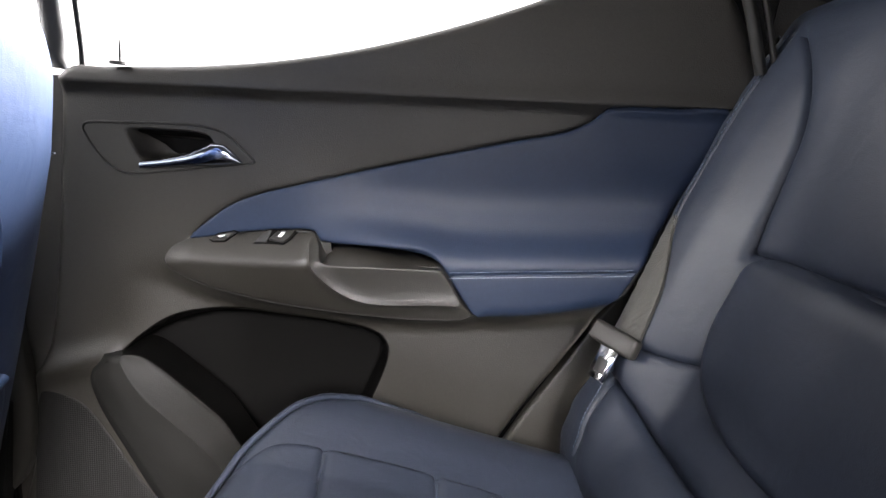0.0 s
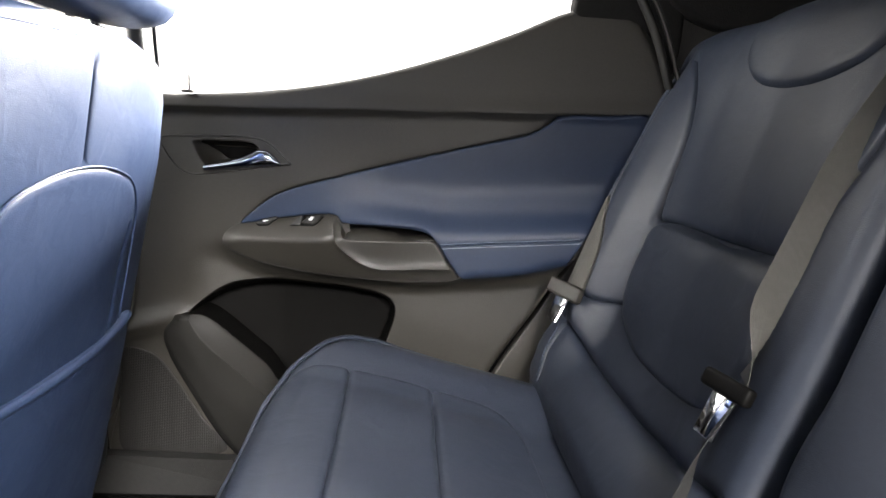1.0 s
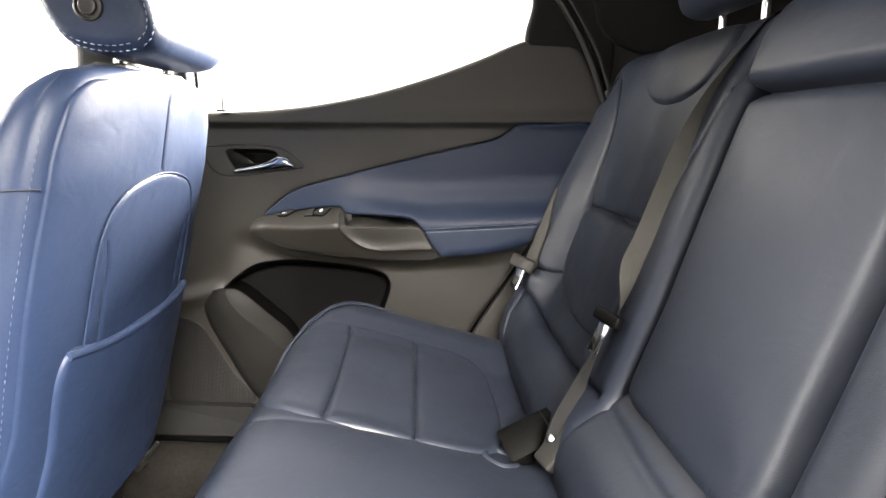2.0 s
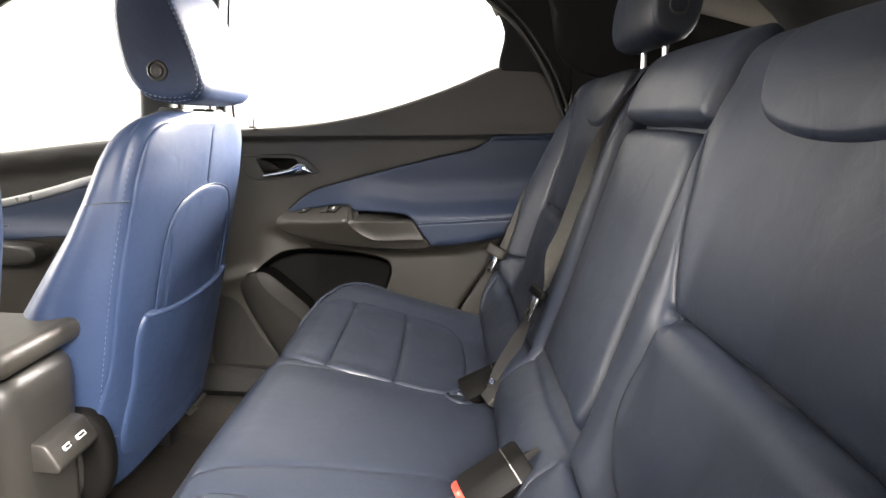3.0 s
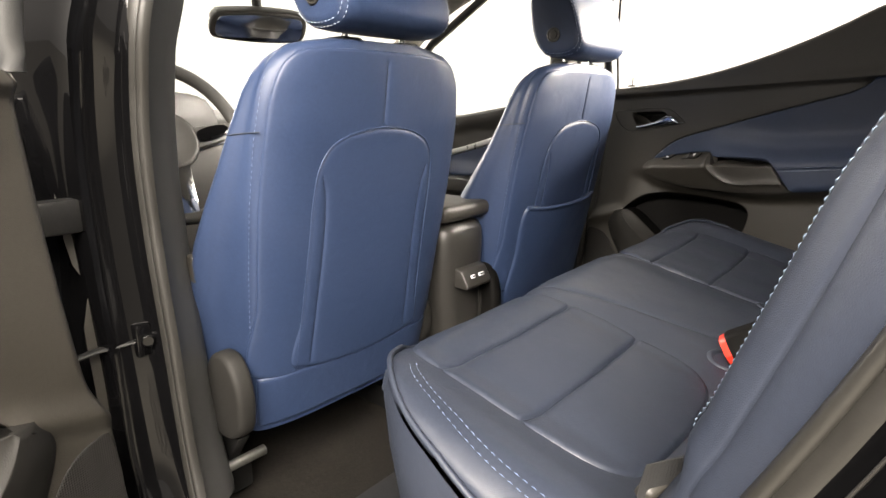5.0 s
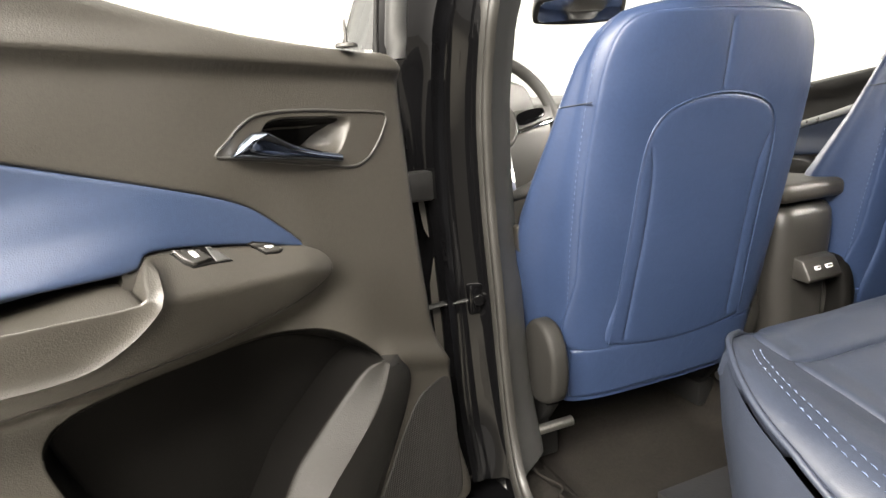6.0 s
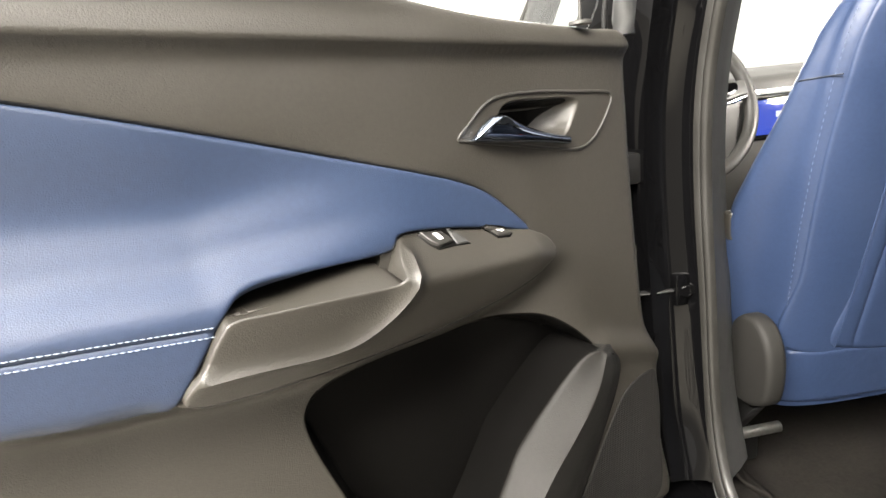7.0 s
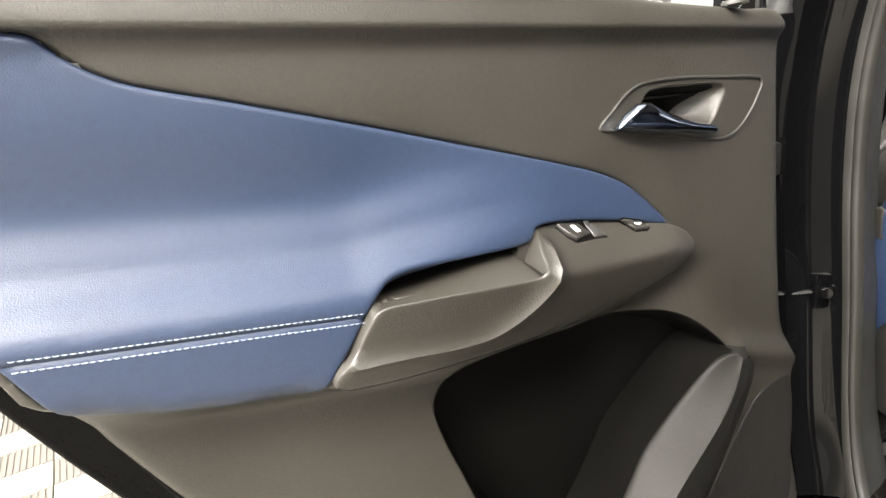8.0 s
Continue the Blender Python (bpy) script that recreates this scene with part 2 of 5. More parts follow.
def sheet(name, outline, surf, mat, parent=None, step=0.008, r=0.006, drop=0.004, skirt=0.012, puff=0.0, puff_r=0.04, grooves=(), label="", lift=0.0):
    """A moulded or sewn piece: the outline laid on the surface surf(u, v), with rounded edges, a skirt behind it and pressed-in seams.
    grooves: (polyline, half width, depth)."""
    from mathutils.geometry import delaunay_2d_cdt
    line = np.array(outline, float)
    lo, hi = line.min(0), line.max(0)
    g = np.stack(np.meshgrid(np.arange(lo[0], hi[0], step), np.arange(lo[1], hi[1], step)), -1).reshape(-1, 2)
    g[:, 0] += (np.round((g[:, 1] - lo[1]) / step) % 2) * step * 0.5
    area = 0.5 * np.sum(line[:, 0] * np.roll(line[:, 1], -1) - np.roll(line[:, 0], -1) * line[:, 1])
    tan = np.roll(line, -1, axis=0) - np.roll(line, 1, axis=0)
    nrm = np.stack([-tan[:, 1], tan[:, 0]], 1) * np.sign(area)
    nrm /= np.linalg.norm(nrm, axis=1)[:, None] + 1e-12
    extra = [g]
    for k in (0.2, 0.55, 1.0):
        extra.append(line + nrm * r * k)
    for poly, w, _ in grooves:
        poly = np.array(poly, float)
        t = np.gradient(poly, axis=0)
        t /= np.linalg.norm(t, axis=1)[:, None] + 1e-12
        side = np.stack([-t[:, 1], t[:, 0]], 1)
        for k in (-3.2, -1.6, -0.6, 0, 0.6, 1.6, 3.2):
            extra.append(poly + side * w * k)
    pts = np.concatenate(extra)
    ok = inside(pts, line)
    pts = pts[ok]
    s = seg_distance(pts, line, True)
    n_g = int(ok[:len(g)].sum())
    keep = np.where(np.arange(len(pts)) < n_g, s > r * 1.15, s > r * 0.15)
    for poly, w, _ in grooves:
        near = seg_distance(pts, np.array(poly, float), False)
        keep &= ~((np.arange(len(pts)) < n_g) & (near < w * 3.6))
    pts = pts[keep]
    allp = np.concatenate([line, pts])
    n = len(line)
    v2, _, faces, *_ = delaunay_2d_cdt([Vector(q) for q in allp], [(i, (i + 1) % n) for i in range(n)], [], 1, 1e-6)
    uv = np.array([tuple(q) for q in v2])
    s = seg_distance(uv, line, True)
    e = 1e-4
    P = surf(uv[:, 0], uv[:, 1])
    du = (surf(uv[:, 0] + e, uv[:, 1]) - surf(uv[:, 0] - e, uv[:, 1]))
    dv = (surf(uv[:, 0], uv[:, 1] + e) - surf(uv[:, 0], uv[:, 1] - e))
    N = np.cross(du, dv)
    N /= np.linalg.norm(N, axis=1)[:, None] + 1e-12
    k = np.clip(1 - s / r, 0, 1)
    h = lift - drop * (1 - np.sqrt(np.clip(1 - k * k, 0, 1)))
    if puff:
        h = h + puff * (1 - np.exp(-(s / puff_r) ** 1.5))
    for poly, w, depth in grooves:
        dist = seg_distance(uv, np.array(poly, float), False)
        h = h - depth * (0.62 * np.exp(-(dist / (0.55 * w)) ** 1.6) + 0.38 * np.exp(-dist / (3.2 * w)))
    V = P + N * h[:, None]
    verts = [tuple(q) for q in V]
    faces = [tuple(f) for f in faces]
    edges = {}
    for f in faces:
        for a, b in zip(f, f[1:] + f[:1]):
            edges[(a, b)] = edges.get((a, b), 0) + 1
    rim = [(a, b) for a, b in edges if (b, a) not in edges]
    low = {}
    for a, b in rim:
        for q in (a, b):
            if q not in low:
                low[q] = len(verts)
                verts.append(tuple(V[q] - N[q] * skirt))
    faces += [(b, a, low[a], low[b]) for a, b in rim]
    me = bpy.data.meshes.new(name)
    me.from_pydata([tuple(map(float, q)) for q in verts], [], faces)
    me.materials.append(mat)
    me.shade_smooth()
    me.set_sharp_from_angle(angle=radians(75))
    ob = new(name, me)
    ob.parent = parent
    if label:
        ob["label"] = label
    return ob


def on_surface(surf, line, lift):
    line = np.array(line, float)
    e = 1e-4
    P = surf(line[:, 0], line[:, 1])
    N = np.cross(surf(line[:, 0] + e, line[:, 1]) - surf(line[:, 0] - e, line[:, 1]), surf(line[:, 0], line[:, 1] + e) - surf(line[:, 0], line[:, 1] - e))
    N /= np.linalg.norm(N, axis=1)[:, None] + 1e-12
    return P + N * lift, N


def stitches(name, pts, normals, mat, parent, length=0.0042, gap=0.0018, radius=0.0006, label=""):
    """A row of sewn threads along a line of points."""
    pts = np.array(pts)
    d = np.concatenate([[0], np.cumsum(np.linalg.norm(np.diff(pts, axis=0), axis=1))])
    verts, faces = [], []
    t = 0.0
    while t + length < d[-1]:
        a = np.array([np.interp(t, d, pts[:, i]) for i in range(3)])
        b = np.array([np.interp(t + length, d, pts[:, i]) for i in range(3)])
        n = np.array([np.interp(t, d, normals[:, i]) for i in range(3)])
        w = np.cross(b - a, n)
        w /= np.linalg.norm(w) + 1e-12
        mid = (a + b) / 2 + n * radius * 1.2
        base = len(verts)
        for c, k in ((a, 0.4), (mid, 1.0), (b, 0.4)):
            verts += [c - w * radius * k, c + n * radius * k, c + w * radius * k, c - n * radius * k]
        for i in (0, 4):
            for j in range(4):
                faces.append((base + i + j, base + i + (j + 1) % 4, base + i + 4 + (j + 1) % 4, base + i + 4 + j))
        faces += [(base, base + 1, base + 2, base + 3), (base + 8, base + 9, base + 10, base + 11)]
        t += length + gap
    ob = mesh_object(name, verts, faces, mat, parent, label=label)
    return tagged(ob, kind="stuff")


def tube(name, pts, radius, mat, parent=None, sides=10, label="", flat=1.0, up=(0, 0, 1), closed=False):
    """A rod along a line of points; flat squeezes it across, for straps and strips."""
    pts = np.array(pts, float)
    n = len(pts)
    t = np.gradient(pts, axis=0)
    if closed:
        t = np.roll(pts, -1, axis=0) - np.roll(pts, 1, axis=0)
    verts, faces = [], []
    rad = np.broadcast_to(radius, n)
    for i in range(n):
        d = t[i] / (np.linalg.norm(t[i]) + 1e-12)
        w = np.cross(d, up)
        if np.linalg.norm(w) < 1e-3:
            w = np.cross(d, (1, 0, 0))
        w /= np.linalg.norm(w)
        q = np.cross(w, d)
        for j in range(sides):
            a = 2 * math.pi * j / sides
            verts.append(pts[i] + (w * math.cos(a) + q * math.sin(a) * flat) * rad[i])
    for i in range(n if closed else n - 1):
        k = (i + 1) % n
        for j in range(sides):
            faces.append((i * sides + j, i * sides + (j + 1) % sides, k * sides + (j + 1) % sides, k * sides + j))
    if not closed:
        faces += [tuple(range(sides))[::-1], tuple(range((n - 1) * sides, n * sides))]
    return mesh_object(name, verts, faces, mat, parent, label=label, sharp=50)


def strap(name, pts, width, mat, parent=None, across=(0, 1, 0), thick=0.0014, label=""):
    """Belt webbing along a line of points, with its own thickness."""
    pts = curve2(pts, False, 0.012)
    n = len(pts)
    t = np.gradient(pts, axis=0)
    acr = np.array(across, float)
    if acr.ndim == 1:
        acr = np.repeat(acr[None], n, 0)
    else:
        k = np.linspace(0, 1, n)
        src = np.linspace(0, 1, len(acr))
        acr = np.stack([np.interp(k, src, acr[:, i]) for i in range(3)], 1)
    verts, faces = [], []
    for i in range(n):
        d = t[i] / np.linalg.norm(t[i])
        w = acr[i] - d * acr[i].dot(d)
        w /= np.linalg.norm(w)
        q = np.cross(w, d)
        for a, b in ((-1, -1), (-0.5, -1), (0.5, -1), (1, -1), (1, 1), (0.5, 1), (-0.5, 1), (-1, 1)):
            e = 0.35 if abs(a) == 1 else 1.0
            verts.append(pts[i] + w * a * width / 2 + q * b * thick / 2 * e)
    for i in range(n - 1):
        for j in range(8):
            faces.append((i * 8 + j, i * 8 + (j + 1) % 8, i * 8 + 8 + (j + 1) % 8, i * 8 + 8 + j))
    faces += [tuple(range(8))[::-1], tuple(range((n - 1) * 8, n * 8))]
    return mesh_object(name, verts, faces, mat, parent, label=label, sharp=60)


def prism(outline, axis, lo, hi, bevel=0.0, seg=2):
    """A bmesh: the outline (two coordinates) drawn out along an axis from lo to hi, with bevelled edges."""
    bm = bmesh.new()
    idx = [i for i in range(3) if i != axis]
    ring = []
    for h in (lo, hi):
        vs = []
        for q in outline:
            c = [0, 0, 0]
            c[idx[0]], c[idx[1]], c[axis] = float(q[0]), float(q[1]), h
            vs.append(bm.verts.new(c))
        ring.append(vs)
    n = len(outline)
    for i in range(n):
        bm.faces.new((ring[0][i], ring[0][(i + 1) % n], ring[1][(i + 1) % n], ring[1][i]))
    bm.faces.new(ring[0][::-1])
    bm.faces.new(ring[1])
    bmesh.ops.recalc_face_normals(bm, faces=bm.faces)
    if bevel:
        es = [e for e in bm.edges if len(e.link_faces) == 2 and e.calc_face_angle(0) > 0.5]
        bmesh.ops.bevel(bm, geom=es, offset=bevel, segments=seg, affect="EDGES", profile=0.5, clamp_overlap=True)
    return bm


def box(lo, hi, bevel=0.004, seg=2):
    return prism([(lo[0], lo[1]), (hi[0], lo[1]), (hi[0], hi[1]), (lo[0], hi[1])], 2, lo[2], hi[2], bevel, seg)


def moved(bm, m):
    bmesh.ops.transform(bm, matrix=m, verts=bm.verts)
    return bm


def loft(name, rings, mat, parent=None, label="", caps=True, sharp=60, closed=True):
    verts = [q for r in rings for q in r]
    n = len(rings[0])
    faces = []
    for i in range(len(rings) - 1):
        for j in range(n if closed else n - 1):
            faces.append((i * n + j, i * n + (j + 1) % n, (i + 1) * n + (j + 1) % n, (i + 1) * n + j))
    if caps:
        faces += [tuple(range(n))[::-1], tuple(range((len(rings) - 1) * n, len(rings) * n))]
    return mesh_object(name, verts, faces, mat, parent, label=label, sharp=sharp)


def knob(name, center, axis, radius, depth, mat, parent, label="", dish=0.3):
    """A turned button: rings round an axis."""
    ax = np.array(axis, float) / np.linalg.norm(axis)
    w = np.cross(ax, (0.1, 0.2, 1.0))
    w /= np.linalg.norm(w)
    q = np.cross(ax, w)
    rings = []
    for rr, hh in ((1.0, 0), (1.0, 0.7), (0.94, 0.95), (0.82, 1.0), (0.74, 1 - dish), (0.4, 1 - dish), (0.02, 1 - dish)):
        rings.append([np.array(center) + (w * math.cos(a) + q * math.sin(a)) * radius * rr + ax * depth * hh for a in np.linspace(0, 2 * math.pi, 25)[:-1]])
    return loft(name, rings, mat, parent, label)

# ---- rear door, built once as the closed door on the car's far side, and copied mirrored as the open one ----
# local: x to the car's rear, -y into the cabin, z up over the ground
ARM_TOP = ([-0.03, 0.0, 0.05, 0.1, 0.15, 0.2, 0.3, 0.33, 0.45, 0.55, 0.65], [0.785, 0.790, 0.799, 0.806, 0.808, 0.804, 0.794, 0.790, 0.800, 0.810, 0.82])
ARM_LOW = ([-0.03, 0.0, 0.028, 0.062, 0.108, 0.2, 0.3, 0.36, 0.43, 0.47, 0.53, 0.65], [0.760, 0.743, 0.734, 0.727, 0.721, 0.719, 0.722, 0.730, 0.738, 0.746, 0.763, 0.79])
POCKET = curve2([(-0.088, 0.622), (-0.080, 0.634), (-0.060, 0.655), (-0.034, 0.675), (-0.006, 0.686), (0.063, 0.693), (0.129, 0.692), (0.19, 0.688), (0.247, 0.676), (0.263, 0.656), (0.260, 0.625), (0.242, 0.570), (0.21, 0.49), (0.15, 0.43), (0.06, 0.42), (0.0, 0.47), (-0.04, 0.53), (-0.075, 0.585)], step=0.01)
CUP = curve2([(0.183, 0.804), (0.222, 0.806), (0.259, 0.8075), (0.287, 0.8075), (0.303, 0.805), (0.319, 0.792), (0.29, 0.7875), (0.25, 0.7865), (0.190, 0.785)], step=0.005)
HANDLE_CUP = curve2([(0.034, 0.906), (0.022, 0.920), (-0.03, 0.921), (-0.078, 0.916), (-0.070, 0.898), (-0.055, 0.880), (-0.01, 0.878), (0.028, 0.886)], step=0.006)


def crease_height(u):
    return 0.965 + 0.05 * (u + 0.1)


def ramp_in(poly, u, v, width):
    q = np.stack([u, v], 1)
    s = seg_distance(q, poly, True)
    return np.where(inside(q, poly), smoothstep(0, 1, s / width), 0)


def door_depth(u, v, pockets=True):
    base = np.where(u > 0, 0.001 + 0.088 * u, 0.001 + 0.09 * u) + 0.05 * np.clip(v - 1.0, 0, 1)
    top = np.interp(u, *ARM_TOP)
    low = np.interp(u, *ARM_LOW)
    a = smoothstep(-0.085, 0.06, u)
    cut = low - 0.006 + 0.014 * smoothstep(0.34, 0.385, u)
    bump = np.where(v > top, np.exp(-((v - top) / 0.031) ** 2), np.where(v > cut, 1.0 - 0.12 * (top - v) / 0.06, np.exp(-((cut - v) / (0.008 + 0.005 * smoothstep(0.34, 0.385, u))) ** 2) * 0.88))
    grow = smoothstep(0.06, 0.34, u)
    d = base + 0.030 * grow * bump
    # the soft second roll above the arm rest, and the hollow above it
    d = d + 0.0035 * grow * np.exp(-((v - top - 0.052) / 0.014) ** 2) - 0.010 * grow * np.exp(-((v - top - 0.078) / 0.045) ** 2)
    # the belt ledge over the crease
    c = crease_height(u)
    d = d + 0.012 * np.clip((v - c + 0.013) / 0.016, 0, 1) ** 2 - 0.004 * smoothstep(c + 0.004, c + 0.03, v)
    # the lower panel tucks in under the arm rest
    d = d - 0.034 * a * smoothstep(0.0, 0.04, low - v) * (1 - smoothstep(0.40, 0.60, u)) - 0.010 * a * smoothstep(0.0, 0.045, low - v) * smoothstep(0.40, 0.60, u) * (1 - smoothstep(0.55, 0.62, u))
    if pockets:
        d = d - 0.066 * ramp_in(POCKET, u, v, 0.007 + 0.022 * smoothstep(0.63, 0.67, v)) - 0.062 * ramp_in(CUP, u, v, 0.006) - 0.040 * ramp_in(HANDLE_CUP, u, v, 0.009) * smoothstep(-0.085, -0.025, u)
        # front shoulder over the speaker
        d = d + 0.012 * np.exp(-((v - 0.622 + 0.35 * np.clip(-0.10 - u, 0, 1)) / 0.018) ** 2) * smoothstep(-0.06, -0.11, u)
    return d


def door_surf(u, v):
    return np.stack([u, -door_depth(u, v), v], 1)


def door_soft(u, v):
    return np.stack([u, -door_depth(u, v, False), v], 1)


REAR_EDGE = [(0.660, 1.045), (0.650, 0.99), (0.625, 0.92), (0.59, 0.855), (0.562, 0.805), (0.541, 0.755), (0.497, 0.668), (0.448, 0.580), (0.39, 0.46), (0.345, 0.36)]
FRONT_EDGE = [(-0.222, 0.345), (-0.214, 0.45), (-0.205, 0.56), (-0.192, 0.60), (-0.180, 0.64), (-0.163, 0.80), (-0.155, 0.92), (-0.150, 0.972), (-0.135, 0.986)]
SILL = [(-0.10, 0.988), (0.053, 1.003), (0.15, 1.021), (0.25, 1.048), (0.347, 1.082), (0.415, 1.110), (0.508, 1.150)]


def rear_door():
    door = empty("rear_door", "closed rear car door with dark plastic panel and navy vinyl insert", "car door")
    us = np.arange(-0.14, 0.645, 0.008)
    guides = [(np.stack([us, crease_height(us) + k], 1), 0.0032, 0.0) for k in (0.002, -0.006)]
    us = np.arange(-0.02, 0.52, 0.008)
    guides.append((np.stack([us, np.interp(us, *ARM_LOW) + 0.002], 1), 0.0045, 0.0))
    for hole, w in ((POCKET, 0.011), (CUP, 0.005), (HANDLE_CUP, 0.006)):
        t = np.roll(hole, -1, axis=0) - np.roll(hole, 1, axis=0)
        side = np.stack([t[:, 1], -t[:, 0]], 1) / np.linalg.norm(t, axis=1)[:, None]
        for k in (0.0, 1.2):
            q = hole + side * w * k
            guides.append((np.concatenate([q, q[:1]]), w * 0.35, 0.0))
    outline = FRONT_EDGE + SILL + [(0.585, 1.150), (0.624, 1.115)] + REAR_EDGE
    # navy insert
    blue = [(0.640, 0.998), (0.575, 0.9975), (0.500, 0.992), (0.487, 0.982), (0.470, 0.970), (0.450, 0.961), (0.396, 0.946), (0.320, 0.924), (0.250, 0.903), (0.177, 0.881), (0.126, 0.865), (0.088, 0.852), (0.058, 0.838), (0.034, 0.820), (0.004, 0.789),
            (0.048, 0.799), (0.10, 0.809), (0.140, 0.815), (0.162, 0.814), (0.169, 0.804), (0.222, 0.8045), (0.259, 0.806), (0.287, 0.806), (0.305, 0.802), (0.318, 0.791), (0.329, 0.777), (0.341, 0.759), (0.352, 0.745), (0.362, 0.733), (0.374, 0.728),
            (0.400, 0.730), (0.433, 0.736), (0.473, 0.745), (0.505, 0.753), (0.527, 0.762), (0.552, 0.805), (0.585, 0.86), (0.618, 0.925)]
    ring = curve2(blue, step=0.007)
    guides.append((np.concatenate([ring, ring[:1]]), 0.0020, 0.005))
    panel = sheet("door_panel", curve2(outline, step=0.009), door_surf, TRIM, door, step=0.0075, r=0.010, drop=0.008, skirt=0.03, grooves=guides, label="black grained plastic panel")
    # the map pocket's depth of shade is painted: its faces take near-black
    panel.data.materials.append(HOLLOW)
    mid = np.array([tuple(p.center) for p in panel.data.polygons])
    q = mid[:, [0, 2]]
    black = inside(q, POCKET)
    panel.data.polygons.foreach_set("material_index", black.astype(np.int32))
    seam = curve2([(0.328, 0.7805), (0.387, 0.7875), (0.459, 0.7955), (0.522, 0.8025), (0.548, 0.8055)], False, 0.006)
    sheet("insert", curve2(blue, step=0.007), door_soft, NAVY_SOFT, door, step=0.0075, r=0.004, drop=0.0026, skirt=0.010, lift=0.003, grooves=[(seam, 0.0022, 0.0026)], label="navy vinyl insert with white stitching")
    for k in (-0.0036, 0.0036):
        pts, nr = on_surface(door_soft, seam + np.array([0, k]), 0.0024)
        stitches("stitching", pts, nr, THREAD, door, length=0.0036, gap=0.0009, radius=0.0005)
    # arm rest
    arm = [(0.002, 0.788), (0.048, 0.797), (0.10, 0.807), (0.140, 0.813), (0.161, 0.812), (0.170, 0.801), (0.174, 0.788), (0.186, 0.783), (0.235, 0.785), (0.290, 0.788), (0.316, 0.788), (0.327, 0.776), (0.340, 0.757), (0.358, 0.734),
           (0.345, 0.726), (0.265, 0.718), (0.19, 0.716), (0.134, 0.717), (0.062, 0.724), (0.008, 0.737), (-0.020, 0.750), (-0.024, 0.765), (-0.014, 0.780)]
    kink = curve2([(0.160, 0.800), (0.166, 0.780), (0.189, 0.757), (0.220, 0.742), (0.250, 0.740), (0.308, 0.746), (0.342, 0.748)], False, 0.006)

    def arm_surf(u, v):
        """Switch face sloping out to a crease, and under it the front face that leans back in to the lower seam."""
        q = np.stack([u, v], 1)
        vc = np.interp(u, [-0.02, 0.009, 0.087, 0.150, 0.176, 0.2, 0.33], [0.757, 0.768, 0.773, 0.780, 0.787, 0.789, 0.792])
        dc = np.interp(u, [-0.025, 0.009, 0.087, 0.176, 0.25, 0.36], [0.014, 0.028, 0.045, 0.066, 0.070, 0.076])
        vi = np.interp(u, [0, 0.081, 0.155, 0.17], [0.787, 0.802, 0.813, 0.813])
        di = np.interp(u, [0, 0.08, 0.155, 0.19], [0.006, 0.010, 0.018, 0.05])
        vl = np.interp(u, *ARM_LOW) - 0.004
        dl = np.interp(u, [-0.025, 0.078, 0.231, 0.36], [0.008, 0.016, 0.042, 0.066])
        up = di + (dc - di) * np.clip((vi - v) / np.maximum(vi - vc, 1e-3), 0, 1.3)
        down = dl + (dc - dl) * np.clip(1 - ((vc - v) / np.maximum(vc - vl, 1e-3)), 0, 1.3) ** 0.75
        h = np.clip(0.5 + (down - up) / 0.012, 0, 1)
        d = down + (up - down) * h - 0.006 * h * (1 - h)
        spine = 0.003 * np.exp(-(seg_distance(q, kink, False) / 0.010) ** 2)
        return np.stack([u, -d - spine, v], 1)

    sheet("arm_rest", curve2(arm, step=0.006), arm_surf, TRIM, door, step=0.005, r=0.003, drop=0.0018, skirt=0.045, grooves=[(kink, 0.0036, -0.0055)], label="dark plastic arm rest with pull cup")
    low_edge = curve2([(0.356, 0.733), (0.345, 0.7262), (0.265, 0.7182), (0.19, 0.7162), (0.134, 0.7172), (0.062, 0.7242), (0.008, 0.7372), (-0.018, 0.750), (-0.022, 0.764)], False, 0.006)
    pts, nr = on_surface(arm_surf, low_edge, -0.0006)
    tube("lower_seam", pts, 0.0011, TRIM_SATIN, door, sides=6, up=(0, 1, 0), label="fine seam under the arm rest")
    # switches on the arm rest's top
    def pad(name, corners, mat, parent, lift, label=""):
        return sheet(name, curve2(corners, step=0.003, round_=False), arm_surf, mat, parent, step=0.003, r=0.0015, drop=0.001, skirt=0.004, lift=lift, label=label)
    sw = pad("window_switch", [(0.142, 0.8125), (0.117, 0.8118), (0.104, 0.8108), (0.086, 0.7925), (0.106, 0.7945), (0.125, 0.7955), (0.132, 0.8005)], HOLLOW, door, 0.0012, "recessed window switch")
    pad("rocker", [(0.139, 0.8112), (0.119, 0.8106), (0.106, 0.7975), (0.124, 0.7968), (0.131, 0.8012)], TRIM_SATIN, sw, 0.0046)
    pad("finger_dish", [(0.107, 0.8098), (0.103, 0.8096), (0.088, 0.7938), (0.103, 0.7950)], PILLAR, sw, 0.0026)
    pad("pictogram", [(0.126, 0.8065), (0.1205, 0.8062), (0.1165, 0.8005), (0.122, 0.8005)], WHITE, sw, 0.0054)
    lk = pad("lock_switch", [(0.066, 0.8035), (0.060, 0.8050), (0.039, 0.7990), (0.0295, 0.7900), (0.035, 0.7880), (0.051, 0.7900)], HOLLOW, door, 0.0015, "black door lock switch")
    pad("button", [(0.0635, 0.8022), (0.059, 0.8036), (0.040, 0.7980), (0.0318, 0.7905), (0.036, 0.7892), (0.050, 0.7910)], TRIM_DARK, lk, 0.0032)
    pad("pictogram", [(0.050, 0.7985), (0.044, 0.7975), (0.040, 0.7935), (0.046, 0.7942)], WHITE, lk, 0.0042)
